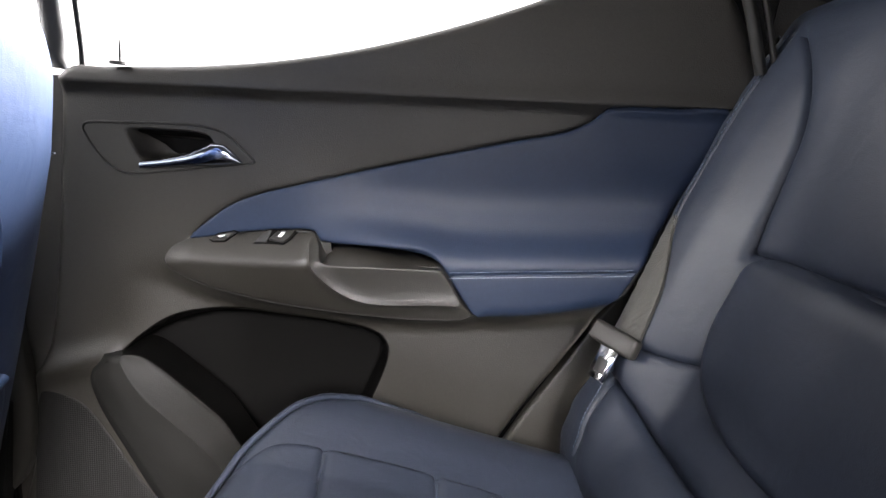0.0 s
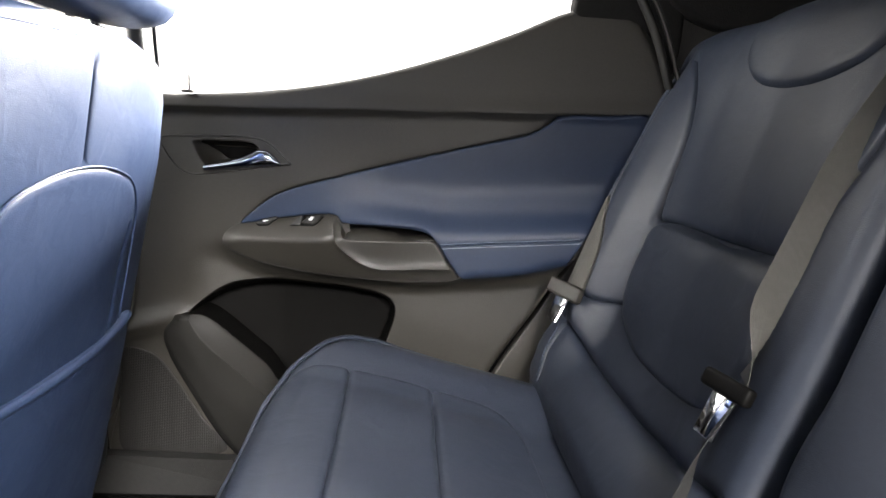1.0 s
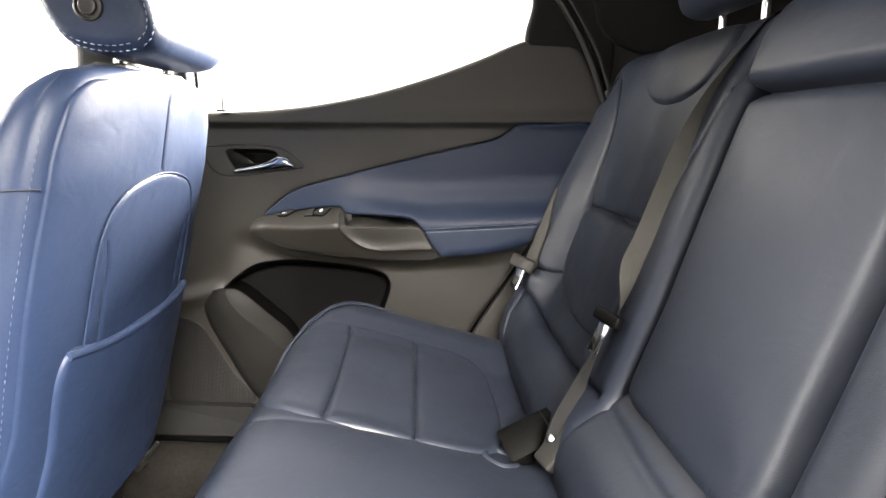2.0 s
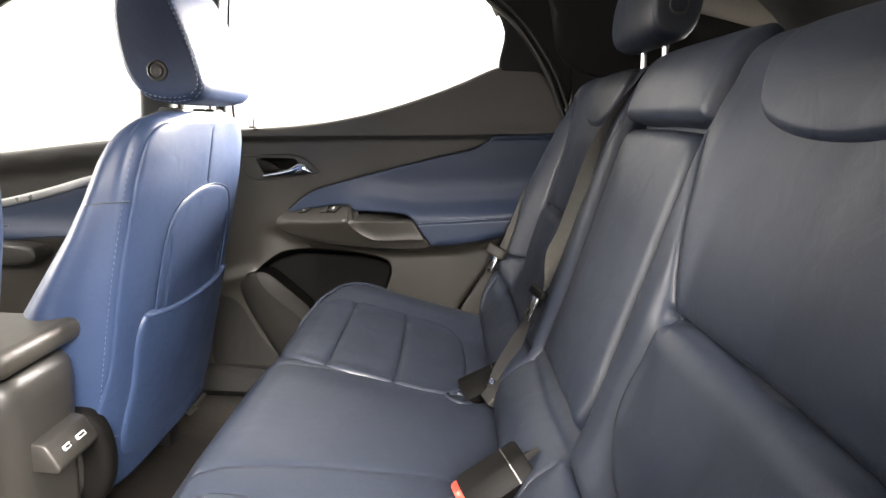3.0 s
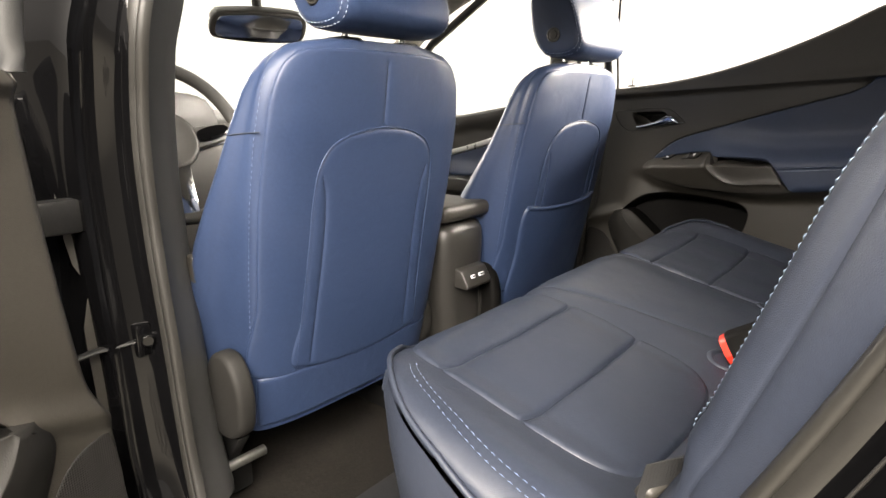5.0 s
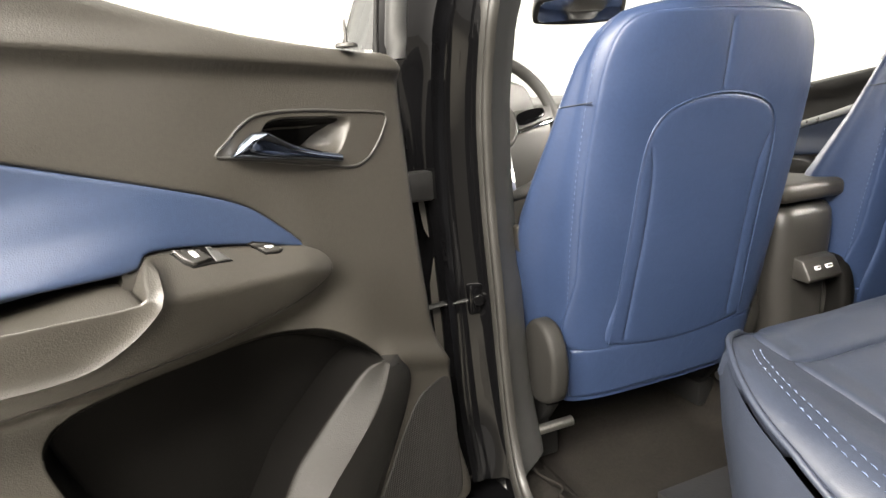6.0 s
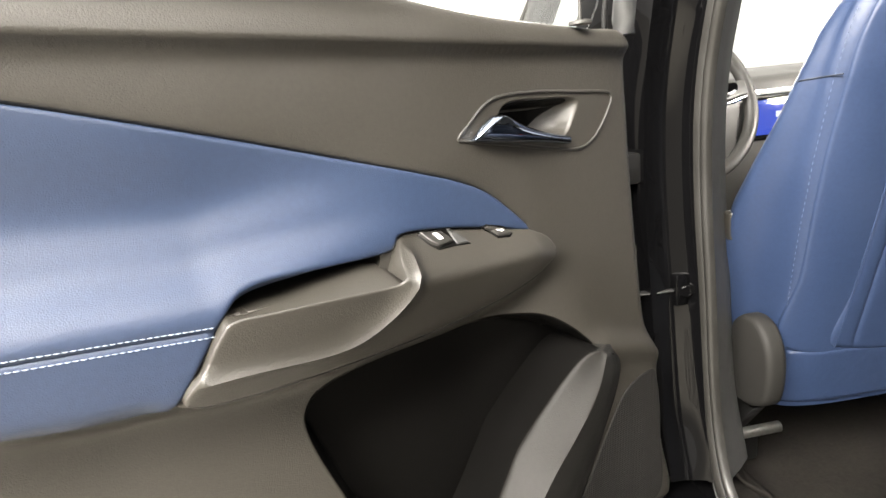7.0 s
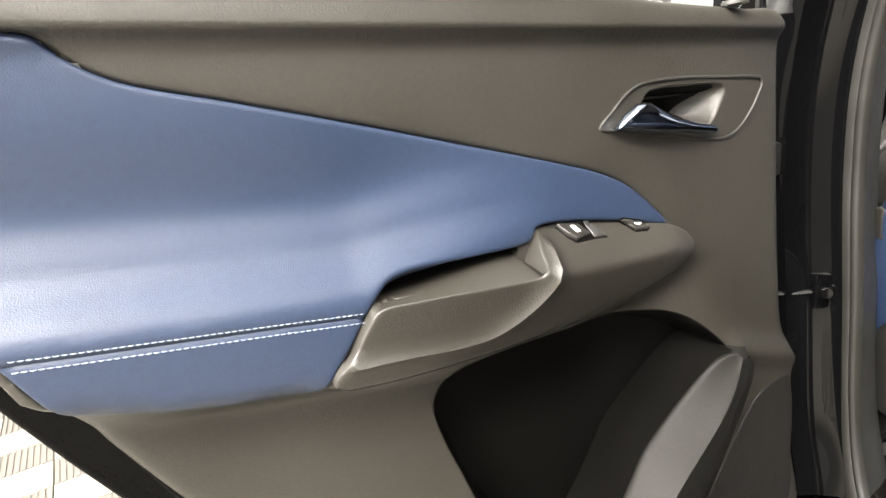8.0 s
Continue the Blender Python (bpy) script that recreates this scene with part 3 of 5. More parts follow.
    # inner handle: bezel ring and chromed lever
    bez = curve2([(0.082, 0.891), (0.067, 0.905), (0.052, 0.918), (0.034, 0.926), (-0.013, 0.928), (-0.075, 0.924), (-0.122, 0.920), (-0.1275, 0.914), (-0.124, 0.905), (-0.113, 0.888), (-0.097, 0.872), (-0.078, 0.864), (-0.050, 0.866), (0.020, 0.879), (0.070, 0.888)], step=0.004)
    pts, nr = on_surface(door_soft, bez, 0.0005)
    tube("handle_bezel", pts, 0.0017, TRIM_DARK, door, sides=8, up=(0, 1, 0), closed=True, label="dark ring round the door handle")
    # thin near-black sheet added over the cup to give its shade
    sheet("handle_recess_shade", curve2([(0.028, 0.904), (0.021, 0.918), (-0.02, 0.9195), (-0.062, 0.9165), (-0.042, 0.901), (-0.026, 0.889), (0.005, 0.889)], step=0.004), door_surf, HOLLOW, door, step=0.004, r=0.002, drop=0.001, skirt=0.003, lift=0.0018, label="near-black sheet for the shade behind the lever")
    top = [(0.068, 0.889), (0.060, 0.901), (0.049, 0.9095), (0.034, 0.910), (0.023, 0.9035), (0.010, 0.8965), (-0.008, 0.8905), (-0.030, 0.8850), (-0.055, 0.8800)]
    low = [(0.068, 0.889), (0.058, 0.8865), (0.046, 0.885), (0.032, 0.883), (0.020, 0.8815), (0.006, 0.880), (-0.010, 0.878), (-0.030, 0.8745), (-0.055, 0.8705)]
    rings = []
    for i, ((u0, v0), (u1, v1)) in enumerate(zip(top, low)):
        d = float(door_depth(np.array([u0]), np.array([v0]), False)[0]) + 0.004 + 0.008 * math.sin(math.pi * i / 8)
        h = max(v0 - v1, 0.002)
        rings.append([((u0 + u1) / 2, -d - 0.0065 * math.cos(a) * (1.0 if math.cos(a) > 0 else 0.5), (v0 + v1) / 2 + h / 2 * math.sin(a)) for a in np.linspace(0, 2 * math.pi, 17)[:-1]])
    loft("handle_lever", rings, LEVER, door, "polished chrome lever")
    # map pocket lip and speaker grille
    # the lip stands proud of the panel: front ridge, rear ridge and the foot of its front flank, each as (along, out, up)
    front = curve2([(-0.073, 0.029, 0.631), (-0.066, 0.033, 0.620), (-0.052, 0.041, 0.605), (-0.028, 0.051, 0.587), (0.003, 0.060, 0.566), (0.035, 0.069, 0.546), (0.060, 0.075, 0.525), (0.095, 0.083, 0.490), (0.125, 0.088, 0.45)], False, 0.008)
    rear = curve2([(-0.069, 0.026, 0.637), (-0.052, 0.024, 0.637), (-0.034, 0.0225, 0.628), (0.000, 0.022, 0.601), (0.033, 0.025, 0.575), (0.057, 0.030, 0.557), (0.078, 0.036, 0.532), (0.110, 0.045, 0.495), (0.145, 0.050, 0.455)], False, 0.008)
    foot = curve2([(-0.105, 0.004, 0.626), (-0.125, 0.000, 0.592), (-0.118, -0.002, 0.555), (-0.100, 0.000, 0.520), (-0.075, 0.004, 0.480), (-0.050, 0.008, 0.440), (-0.020, 0.012, 0.400), (0.02, 0.014, 0.360), (0.06, 0.014, 0.33)], False, 0.008)
    rings, wall = [], []
    for k in np.linspace(0, 1, 44):
        f, r, g = (np.array([np.interp(k * (len(c) - 1), np.arange(len(c)), c[:, i]) for i in range(3)]) for c in (front, rear, foot))
        deep = np.array([0, 0.075, 0])
        back = np.array([-0.012, 0, -0.007])
        sec = [r - deep * 0.10 + back * 0.6, r - deep * 0.045 + back * 0.25, r - deep * 0.012 + back * 0.04, r + (f - r) * 0.05 + [0, 0.0012, 0], r + (f - r) * 0.16 + [0, 0.001, 0], r + (f - r) * 0.5 - [0, 0.002, 0], r + (f - r) * 0.88, r + (f - r) * 0.96 + [0, 0.001, 0], f + [0, 0.0012, 0], f + (g - f) * 0.05 + [0, 0.0008, 0], f + (g - f) * 0.25 + [0, 0.004, 0], f + (g - f) * 0.55 + [0, 0.003, 0], f + (g - f) * 0.85 - [0, 0.001, 0], g - [0, 0.003, 0], g - deep]
        rings.append([(q[0], -q[1], q[2]) for q in sec])
        wall.append([(q[0], -q[1], q[2]) for q in (r - deep * 0.09 + back * 0.6, r - deep * 0.30 + back * 0.9, r - deep * 1.15 + back, r - deep * 1.15 + back * 2.5, r - deep * 0.09 + back * 2.2)])
    loft("pocket_lip", rings, LIP, door, "satin dark plastic lip of the map pocket", sharp=80)
    # the wall's colour carries the pocket's shade
    loft("pocket_wall", wall, HOLLOW, door, "inner wall of the map pocket, blackened for its shade")
    gr = [(-0.197, 0.556), (-0.168, 0.558), (-0.138, 0.545), (-0.106, 0.505), (-0.065, 0.440), (-0.025, 0.37), (-0.200, 0.36), (-0.208, 0.45)]
    sheet("speaker_grille", curve2(gr, step=0.007), door_soft, GRILLE, door, step=0.008, r=0.003, drop=0.002, skirt=0.006, lift=0.0015, label="black perforated speaker grille")
    # lock pin on the sill
    d = 0.010
    knob("lock_pin_grommet", (-0.075, -d + 0.006, 0.990), (0, 0, 1), 0.012, 0.004, TRIM_DARK, door, dish=0.1)
    tube("lock_pin", [(-0.075, -d + 0.006, 0.99), (-0.075, -d + 0.006, 1.012), (-0.075, -d + 0.006, 1.018)], [0.0018, 0.0018, 0.0012], TRIM_DARK, door, label="black lock pin")
    # painted shell behind the panel
    shell = [(-0.235, 0.33), (-0.225, 0.60), (-0.19, 0.75), (-0.172, 0.90), (-0.165, 0.97), (0.05, 0.985), (0.25, 1.03), (0.51, 1.135), (0.64, 1.13), (0.70, 1.04), (0.69, 0.97), (0.615, 0.81), (0.587, 0.75), (0.525, 0.656), (0.475, 0.58), (0.425, 0.46), (0.40, 0.33)]
    bm = prism(curve2(shell, step=0.03), 1, 0.135, 0.175, 0.012, 3)
    for v in bm.verts:
        v.co.y -= 0.05 * max(v.co.x, 0) + 0.05 * max(v.co.z - 1.0, 0)
    part("door_shell", bm, PAINT, door, "gloss black painted steel shell")
    pts = [(u, 0.042 - 0.07 * max(u, 0), v) for u, v in curve2([(0.670, 1.03), (0.655, 0.95), (0.572, 0.800), (0.495, 0.650), (0.425, 0.525), (0.37, 0.40)], False, 0.02)]
    tube("weather_strip", pts, 0.009, PAINT, door, sides=8)

    def flange_surf(u, v):
        return np.stack([u, 0.040 - 0.080 * np.clip(u, 0, 1) - 0.04 * np.clip(v - 1.0, 0, 1), v], 1)

    inner_line = [(u - 0.02, v) for u, v in REAR_EDGE]
    outer_line = [(0.43, 0.34), (0.435, 0.46), (0.482, 0.575), (0.532, 0.650), (0.590, 0.748), (0.618, 0.808), (0.650, 0.87), (0.678, 0.93), (0.700, 1.00), (0.705, 1.06)]
    sheet("door_flange", curve2(inner_line + outer_line, step=0.012), flange_surf, PAINT, door, step=0.014, r=0.008, drop=0.006, skirt=0.09, label="gloss black door edge")
    # window frame and pane
    def fr(u, v):
        return (u, 0.02 - 0.055 * max(u, 0) - 0.20 * max(v - 1.0, 0), v)
    sections = [("front_post", [(-0.158, 0.98), (-0.156, 1.12), (-0.140, 1.27), (-0.12, 1.31)], 0.014, PILLAR), ("glass_run", [(-0.130, 0.985), (-0.128, 1.12), (-0.112, 1.27), (-0.098, 1.31)], 0.0035, BLACK), ("top_rail", [(-0.10, 1.30), (0.1, 1.335), (0.3, 1.33), (0.47, 1.300), (0.50, 1.26)], 0.016, TRIM_DARK)]
    for name, line, rad, mat in sections:
        tube(name, [fr(u, v) for u, v in curve2(line, False, 0.02)], rad, mat, door, sides=12, flat=0.8)
    quarter = curve2([(0.506, 1.135), (0.508, 1.22), (0.470, 1.31), (0.62, 1.30), (0.665, 1.14), (0.655, 1.06)], step=0.02)

    def q_surf(u, v):
        return np.stack([u, 0.012 - 0.088 * u - 0.20 * np.clip(v - 1.0, 0, 1), v], 1)

    sheet("quarter_trim", quarter, q_surf, DARK_CLOTH, door, step=0.02, r=0.008, drop=0.005, skirt=0.03)

    def w_surf(u, v):
        return np.stack([u, 0.022 - 0.055 * np.clip(u, 0, 1) - 0.20 * np.clip(v - 1.0, 0, 1), v], 1)

    pane = sheet("window_pane", curve2([(-0.11, 0.99), (0.15, 1.01), (0.35, 1.07), (0.51, 1.14), (0.50, 1.25), (0.46, 1.30), (0.3, 1.33), (0.1, 1.335), (-0.08, 1.30)], step=0.03), w_surf, GLASS, door, step=0.05, r=0.003, drop=0.001, skirt=0.004)
    pane.visible_shadow = False
    return door


# ---- front door on the far side ----


def front_door():
    door = empty("front_door", "closed front car door with dark plastic and navy vinyl trim", "car door")

    def surf(u, v):
        top = 0.905 + 0.14 * (u + 0.69)
        d = 0.02 * np.exp(-((v - 0.70) / 0.03) ** 2) + 0.014 * smoothstep(top - 0.05, top - 0.035, v)
        return np.stack([u, -d, v], 1)

    sheet("door_panel", curve2([(-1.10, 0.40), (-1.10, 0.85), (-0.95, 0.875), (-0.69, 0.908), (-0.42, 0.948), (-0.27, 0.965), (-0.25, 0.90), (-0.25, 0.40)], step=0.02), surf, TRIM, door, step=0.018, r=0.01, drop=0.008, skirt=0.03)
    sheet("insert", curve2([(-1.0, 0.70), (-0.72, 0.768), (-0.60, 0.800), (-0.45, 0.846), (-0.30, 0.86), (-0.28, 0.74), (-0.60, 0.70), (-0.75, 0.69)], step=0.015), surf, NAVY_SOFT, door, step=0.015, r=0.005, drop=0.004, skirt=0.008, lift=0.003, label="navy vinyl insert")
    sheet("silver_trim", curve2([(-1.0, 0.735), (-0.72, 0.790), (-0.60, 0.822), (-0.455, 0.866), (-0.30, 0.885), (-0.30, 0.868), (-0.455, 0.842), (-0.60, 0.800), (-0.72, 0.769), (-1.0, 0.71)], step=0.012), surf, SILVER, door, step=0.012, r=0.006, drop=0.004, skirt=0.01, lift=0.008, label="curved silver trim strip")
    part("arm_rest", prism(curve2([(-0.95, 0.645), (-0.72, 0.64), (-0.60, 0.65), (-0.60, 0.683), (-0.72, 0.692), (-0.95, 0.695)], step=0.02), 1, -0.075, 0.0, 0.012, 3), TRIM_DARK, door)
    part("door_shell", prism([(-1.12, 0.33), (-1.12, 0.85), (-0.69, 0.90), (-0.25, 0.95), (-0.23, 0.33)], 1, 0.01, 0.11, 0.01), GLOSS, door)
    tube("window_frame", [(-0.26, -0.0, 0.95), (-0.24, -0.03, 1.12), (-0.21, -0.07, 1.29), (-0.32, -0.075, 1.315), (-0.55, -0.07, 1.28), (-0.80, -0.05, 1.15), (-1.05, -0.02, 0.95)], 0.014, TRIM_DARK, door, sides=10)
    pane = mesh_object("window_pane", [(-0.26, 0.015, 0.95), (-0.24, -0.02, 1.12), (-0.21, -0.06, 1.29), (-0.32, -0.065, 1.315), (-0.55, -0.06, 1.28), (-0.80, -0.04, 1.15), (-1.05, 0.0, 0.87)] + [(-0.26, 0.019, 0.95), (-0.24, -0.016, 1.12), (-0.21, -0.056, 1.29), (-0.32, -0.061, 1.315), (-0.55, -0.056, 1.28), (-0.80, -0.036, 1.15), (-1.05, 0.004, 0.87)],
                       [tuple(range(7)), tuple(range(13, 6, -1))] + [(i, (i + 1) % 7, 7 + (i + 1) % 7, 7 + i) for i in range(7)], GLASS, door, smooth=False)
    pane.visible_shadow = False
    door.matrix_basis = pose(0, 0.70, 0)
    return door


# ---- front seats ----
BACK_X = ([0.38, 0.50, 0.60, 0.70, 0.80, 0.905, 0.98, 1.012, 1.032], [-0.154, -0.130, -0.110, -0.090, -0.070, -0.048, -0.036, -0.032, -0.036])
BACK_A = ([0.38, 0.51, 0.6, 0.7, 0.8, 0.9, 0.968, 1.001, 1.020, 1.028], [0.190, 0.200, 0.206, 0.212, 0.214, 0.211, 0.200, 0.181, 0.152, 0.10])
BACK_B = ([0.38, 0.51, 0.6, 0.72, 0.8, 0.9, 0.968, 1.001, 1.020, 1.028], [0.215, 0.237, 0.253, 0.254, 0.245, 0.226, 0.206, 0.182, 0.152, 0.10])
BACK_D = ([0.38, 0.55, 0.72, 0.82, 0.88, 0.975, 1.004, 1.021, 1.028], [0.20, 0.19, 0.150, 0.110, 0.092, 0.078, 0.064, 0.044, 0.02])


def seat_rear(u, v):
    a = np.interp(v, *BACK_A)
    return np.stack([np.interp(v, *BACK_X) - 0.02 * np.minimum(np.abs(u) / a, 1.05) ** 6 + 0.004 * np.cos(np.clip(u / 0.2, -1, 1) * 1.57), u, v], 1)


def front_seat(pocket):
    seat = empty("front_seat", "navy leather front car seat seen from behind", "car seat", "front seats")
    rings = []
    for z in [0.416, 0.422, 0.44, 0.5, 0.56, 0.62, 0.68, 0.74, 0.80, 0.85, 0.90, 0.93, 0.955, 0.98, 0.996, 1.008, 1.017, 1.024, 1.028]:
        a, b, d, x = (float(np.interp(z, *t)) for t in (BACK_A, BACK_B, BACK_D, BACK_X))
        half = [(k * a, 0.02 * k ** 6 - 0.004 * math.cos(k * a / 0.2 * 1.57) + 0.002) for k in (0, 0.3, 0.55, 0.75, 0.88, 0.96)]
        half += [(a + 0.002, 0.03), (a + 0.35 * (b - a), 0.35 * d + 0.012), (b, 0.62 * d + 0.006), (b - 0.006, 0.84 * d), (b - 0.035, d), (b - 0.075, 0.90 * d), (0.5 * a, 0.76 * d), (0.2 * a, 0.72 * d)]
        loop = half + [(0, 0.71 * d)] + [(-y, f) for y, f in half[:0:-1]]
        pts = []
        p = np.array(loop)
        n = len(p)
        for i in range(n):
            q0, q1, q2, q3 = p[i - 1], p[i], p[(i + 1) % n], p[(i + 2) % n]
            for t in (0, 0.34, 0.67):
                pts.append(0.5 * (2 * q1 + (q2 - q0) * t + (2 * q0 - 5 * q1 + 4 * q2 - q3) * t * t + (3 * q1 - q0 - 3 * q2 + q3) * t ** 3))
        rings.append([(x - f, y, z) for y, f in pts])
    loft("backrest", rings, NAVY, seat)
    # sewn panels on the back
    top_seam = curve2([(0.0, 0.912), (0.0, 0.95), (0.0, 0.995)], False, 0.006)
    sheet("upper_back_panel", curve2([(-0.196, 0.520), (-0.203, 0.65), (-0.207, 0.78), (-0.203, 0.88), (-0.195, 0.945), (-0.176, 0.992), (-0.14, 1.012), (0.14, 1.012), (0.176, 0.992), (0.195, 0.945), (0.203, 0.88), (0.207, 0.78), (0.203, 0.65), (0.196, 0.520)], step=0.008), seat_rear, NAVY, seat, r=0.005, drop=0.003, skirt=0.01, lift=0.0012, grooves=[(top_seam, 0.0025, 0.004)])
    arch = [(-0.138, 0.522), (-0.133, 0.62), (-0.129, 0.73), (-0.127, 0.81), (-0.119, 0.855), (-0.098, 0.883), (-0.055, 0.899), (0.0, 0.905), (0.055, 0.899), (0.098, 0.883), (0.119, 0.855), (0.127, 0.81), (0.129, 0.73), (0.133, 0.62), (0.138, 0.522)]
    pleats = [(curve2([(s * 0.110, 0.530), (s * 0.106, 0.62), (s * 0.102, 0.72), (s * 0.104, 0.80), (s * 0.112, 0.835)], False, 0.006), 0.003, 0.0035) for s in (-1, 1)]
    sheet("arch_panel", curve2(arch, step=0.007), seat_rear, NAVY, seat, r=0.010, drop=0.0055, skirt=0.008, lift=0.0042, grooves=pleats, label="arched navy back panel with sewn pleats")
    pts, nr = on_surface(seat_rear, curve2(arch, False, 0.01), 0.0032)
    tube("piping", pts, 0.0013, NAVY, seat, sides=8, up=(1, 0, 0))
    sheet("lower_band", curve2([(-0.197, 0.517), (0.197, 0.517), (0.195, 0.47), (0.190, 0.425), (-0.190, 0.425), (-0.195, 0.47)], step=0.01, round_=False), seat_rear, NAVY, seat, r=0.006, drop=0.004, skirt=0.01, lift=0.0025)
    if pocket:
        def pocket_surf(u, v):
            p = seat_rear(u, v)
            p[:, 0] += 0.005 + 0.011 * smoothstep(0.46, 0.69, v) * np.cos(np.clip(u / 0.165, -1, 1) * 1.45)
            return p
        sheet("map_pocket", curve2([(-0.158, 0.712), (-0.08, 0.704), (0.08, 0.704), (0.158, 0.712), (0.165, 0.60), (0.160, 0.47), (0.0, 0.455), (-0.160, 0.47), (-0.165, 0.60)], step=0.009), pocket_surf, NAVY, seat, r=0.008, drop=0.006, skirt=0.012, label="elastic map pocket")
        pts, nr = on_surface(pocket_surf, curve2([(-0.156, 0.712), (-0.08, 0.704), (0.08, 0.704), (0.156, 0.712)], False, 0.01), -0.0025)
        tube("pocket_rim", pts, 0.0052, NAVY, seat, sides=12, up=(1, 0, 0))
    # seam across the side bolsters
    for s in (-1, 1):
        line = [(-0.064, s * 0.2090, 0.903), (-0.079, s * 0.2140, 0.902), (-0.0925, s * 0.2175, 0.901), (-0.111, s * 0.2270, 0.899), (-0.125, s * 0.2210, 0.897)]
        tube("bolster_seam", curve2(line, False, 0.004), 0.0010, BENCH, seat, sides=6, label="dark sewn seam across the bolster")
        pts = [(float(np.interp(z, *BACK_X)) - 0.024, s * (float(np.interp(z, *BACK_A)) + 0.0015), z) for z in np.arange(0.46, 0.985, 0.012)]
        nr = np.array([(0.5, s * 0.85, 0.0)] * len(pts))
        stitches("stitching", np.array(pts), nr, THREAD_BLUE, seat, length=0.005, gap=0.004, radius=0.00045)
    # headrest on two posts
    prof = curve2([(-0.008, 1.046), (0.004, 1.064), (-0.004, 1.105), (-0.022, 1.155), (-0.046, 1.205), (-0.072, 1.238), (-0.098, 1.242), (-0.118, 1.215), (-0.127, 1.170), (-0.124, 1.120), (-0.112, 1.075), (-0.088, 1.046), (-0.045, 1.038)], step=0.012)
    c = prof.mean(0)
    rings = []
    for y, k in ((-0.112, 0.80), (-0.1115, 0.86), (-0.107, 0.93), (-0.097, 0.985), (-0.075, 1.0), (-0.04, 1.005), (0.04, 1.005), (0.075, 1.0), (0.097, 0.985), (0.107, 0.93), (0.1115, 0.86), (0.112, 0.80)):
        rings.append([(c[0] + (q[0] - c[0]) * k, y, c[1] + (q[1] - c[1]) * k) for q in prof])
    head = loft("headrest", rings, NAVY, seat, "navy leather headrest with white-stitched cheeks")
    for s in (-1, 1):
        for k, off in ((0.955, 0.1040), (0.90, 0.1105)):
            ring = [(c[0] + (q[0] - c[0]) * k, s * off, c[1] + (q[1] - c[1]) * k) for q in curve2([tuple(q) for q in prof], step=0.005, round_=False)]
            nr = np.array([(0, s * 1.0, 0)] * len(ring))
            stitches("stitching", np.array(ring), nr, THREAD, head, length=0.0045, gap=0.003, radius=0.0006)
        tube("post", [(-0.062, s * 0.06, 0.985), (-0.060, s * 0.06, 1.055)], 0.0055, CHROME, head, sides=12)
        part("post_sleeve", box((-0.082, s * 0.06 - 0.02, 1.005), (-0.042, s * 0.06 + 0.02, 1.033), 0.004), BLACK, head)
    btn = knob("release_button", (-0.062, -0.1105, 1.086), (0, -1, 0), 0.0155, 0.005, TRIM_SATIN, head, "round grey release button", dish=0.5)
    knob("button_cap", (-0.062, -0.1125, 1.086), (0, -1, 0), 0.0095, 0.004, TRIM_SATIN, btn, dish=0.15)
    # cushion, side shields and runners
    rings = []
    for x, hw, zt, zb in ((-0.70, 0.20, 0.50, 0.42), (-0.68, 0.24, 0.545, 0.40), (-0.55, 0.25, 0.56, 0.38), (-0.40, 0.25, 0.545, 0.37), (-0.25, 0.235, 0.53, 0.40), (-0.19, 0.19, 0.51, 0.435)):
        rings.append([(x, hw * math.copysign(abs(math.cos(a)) ** 0.5, math.cos(a)), (zt + zb) / 2 + (zt - zb) / 2 * math.copysign(abs(math.sin(a)) ** 0.6, math.sin(a))) for a in np.linspace(0, 2 * math.pi, 33)[:-1]])
    loft("seat_cushion", rings, NAVY, seat)
    for s in (-1, 1):
        shield = curve2([(-0.122, 0.445), (-0.110, 0.48), (-0.113, 0.530), (-0.135, 0.566), (-0.168, 0.572), (-0.198, 0.545), (-0.208, 0.48), (-0.198, 0.440), (-0.165, 0.428)], step=0.012)
        # the driver's outer cover stands proud at the doorway, the others sit tucked in
        out, aft = (0.232, -0.006) if s < 0 and not pocket else (0.222, -0.045)
        part("recliner_cover", moved(prism(shield, 1, s * out - 0.016, s * out + 0.016, 0.009, 3), pose(aft, 0, 0)), LIP, seat, "dark plastic recliner cover")
        part("runner", box((-0.62, s * 0.19 - 0.022, 0.275), (-0.23, s * 0.19 + 0.022, 0.33), 0.006), BLACK, seat)
        part("side_frame", prism([(-0.60, 0.32), (-0.25, 0.32), (-0.19, 0.40), (-0.60, 0.42)], 1, s * 0.20 - 0.012, s * 0.20 + 0.012, 0.004), BLACK, seat)
        tube("cross_bar_end", [(-0.185, s * 0.17, 0.365), (-0.185, s * 0.245, 0.365)], 0.009, STEEL, seat)
    return seat

# ---- rear bench ----
YC = 0.0
PROF_V = [0.52, 0.56, 0.60, 0.635, 0.665, 0.69, 0.72, 0.80, 0.90, 1.00, 1.06, 1.095, 1.12, 1.145, 1.18, 1.24, 1.30]
PROF_X = [0.515, 0.490, 0.486, 0.505, 0.540, 0.558, 0.570, 0.593, 0.619, 0.645, 0.661, 0.672, 0.684, 0.705, 0.738, 0.795, 0.82]
PROF_Z = [0.52, 0.555, 0.60, 0.635, 0.665, 0.69, 0.72, 0.80, 0.90, 1.00, 1.06, 1.093, 1.112, 1.124, 1.130, 1.118, 1.06]
_fine = np.linspace(0.52, 1.30, 400)


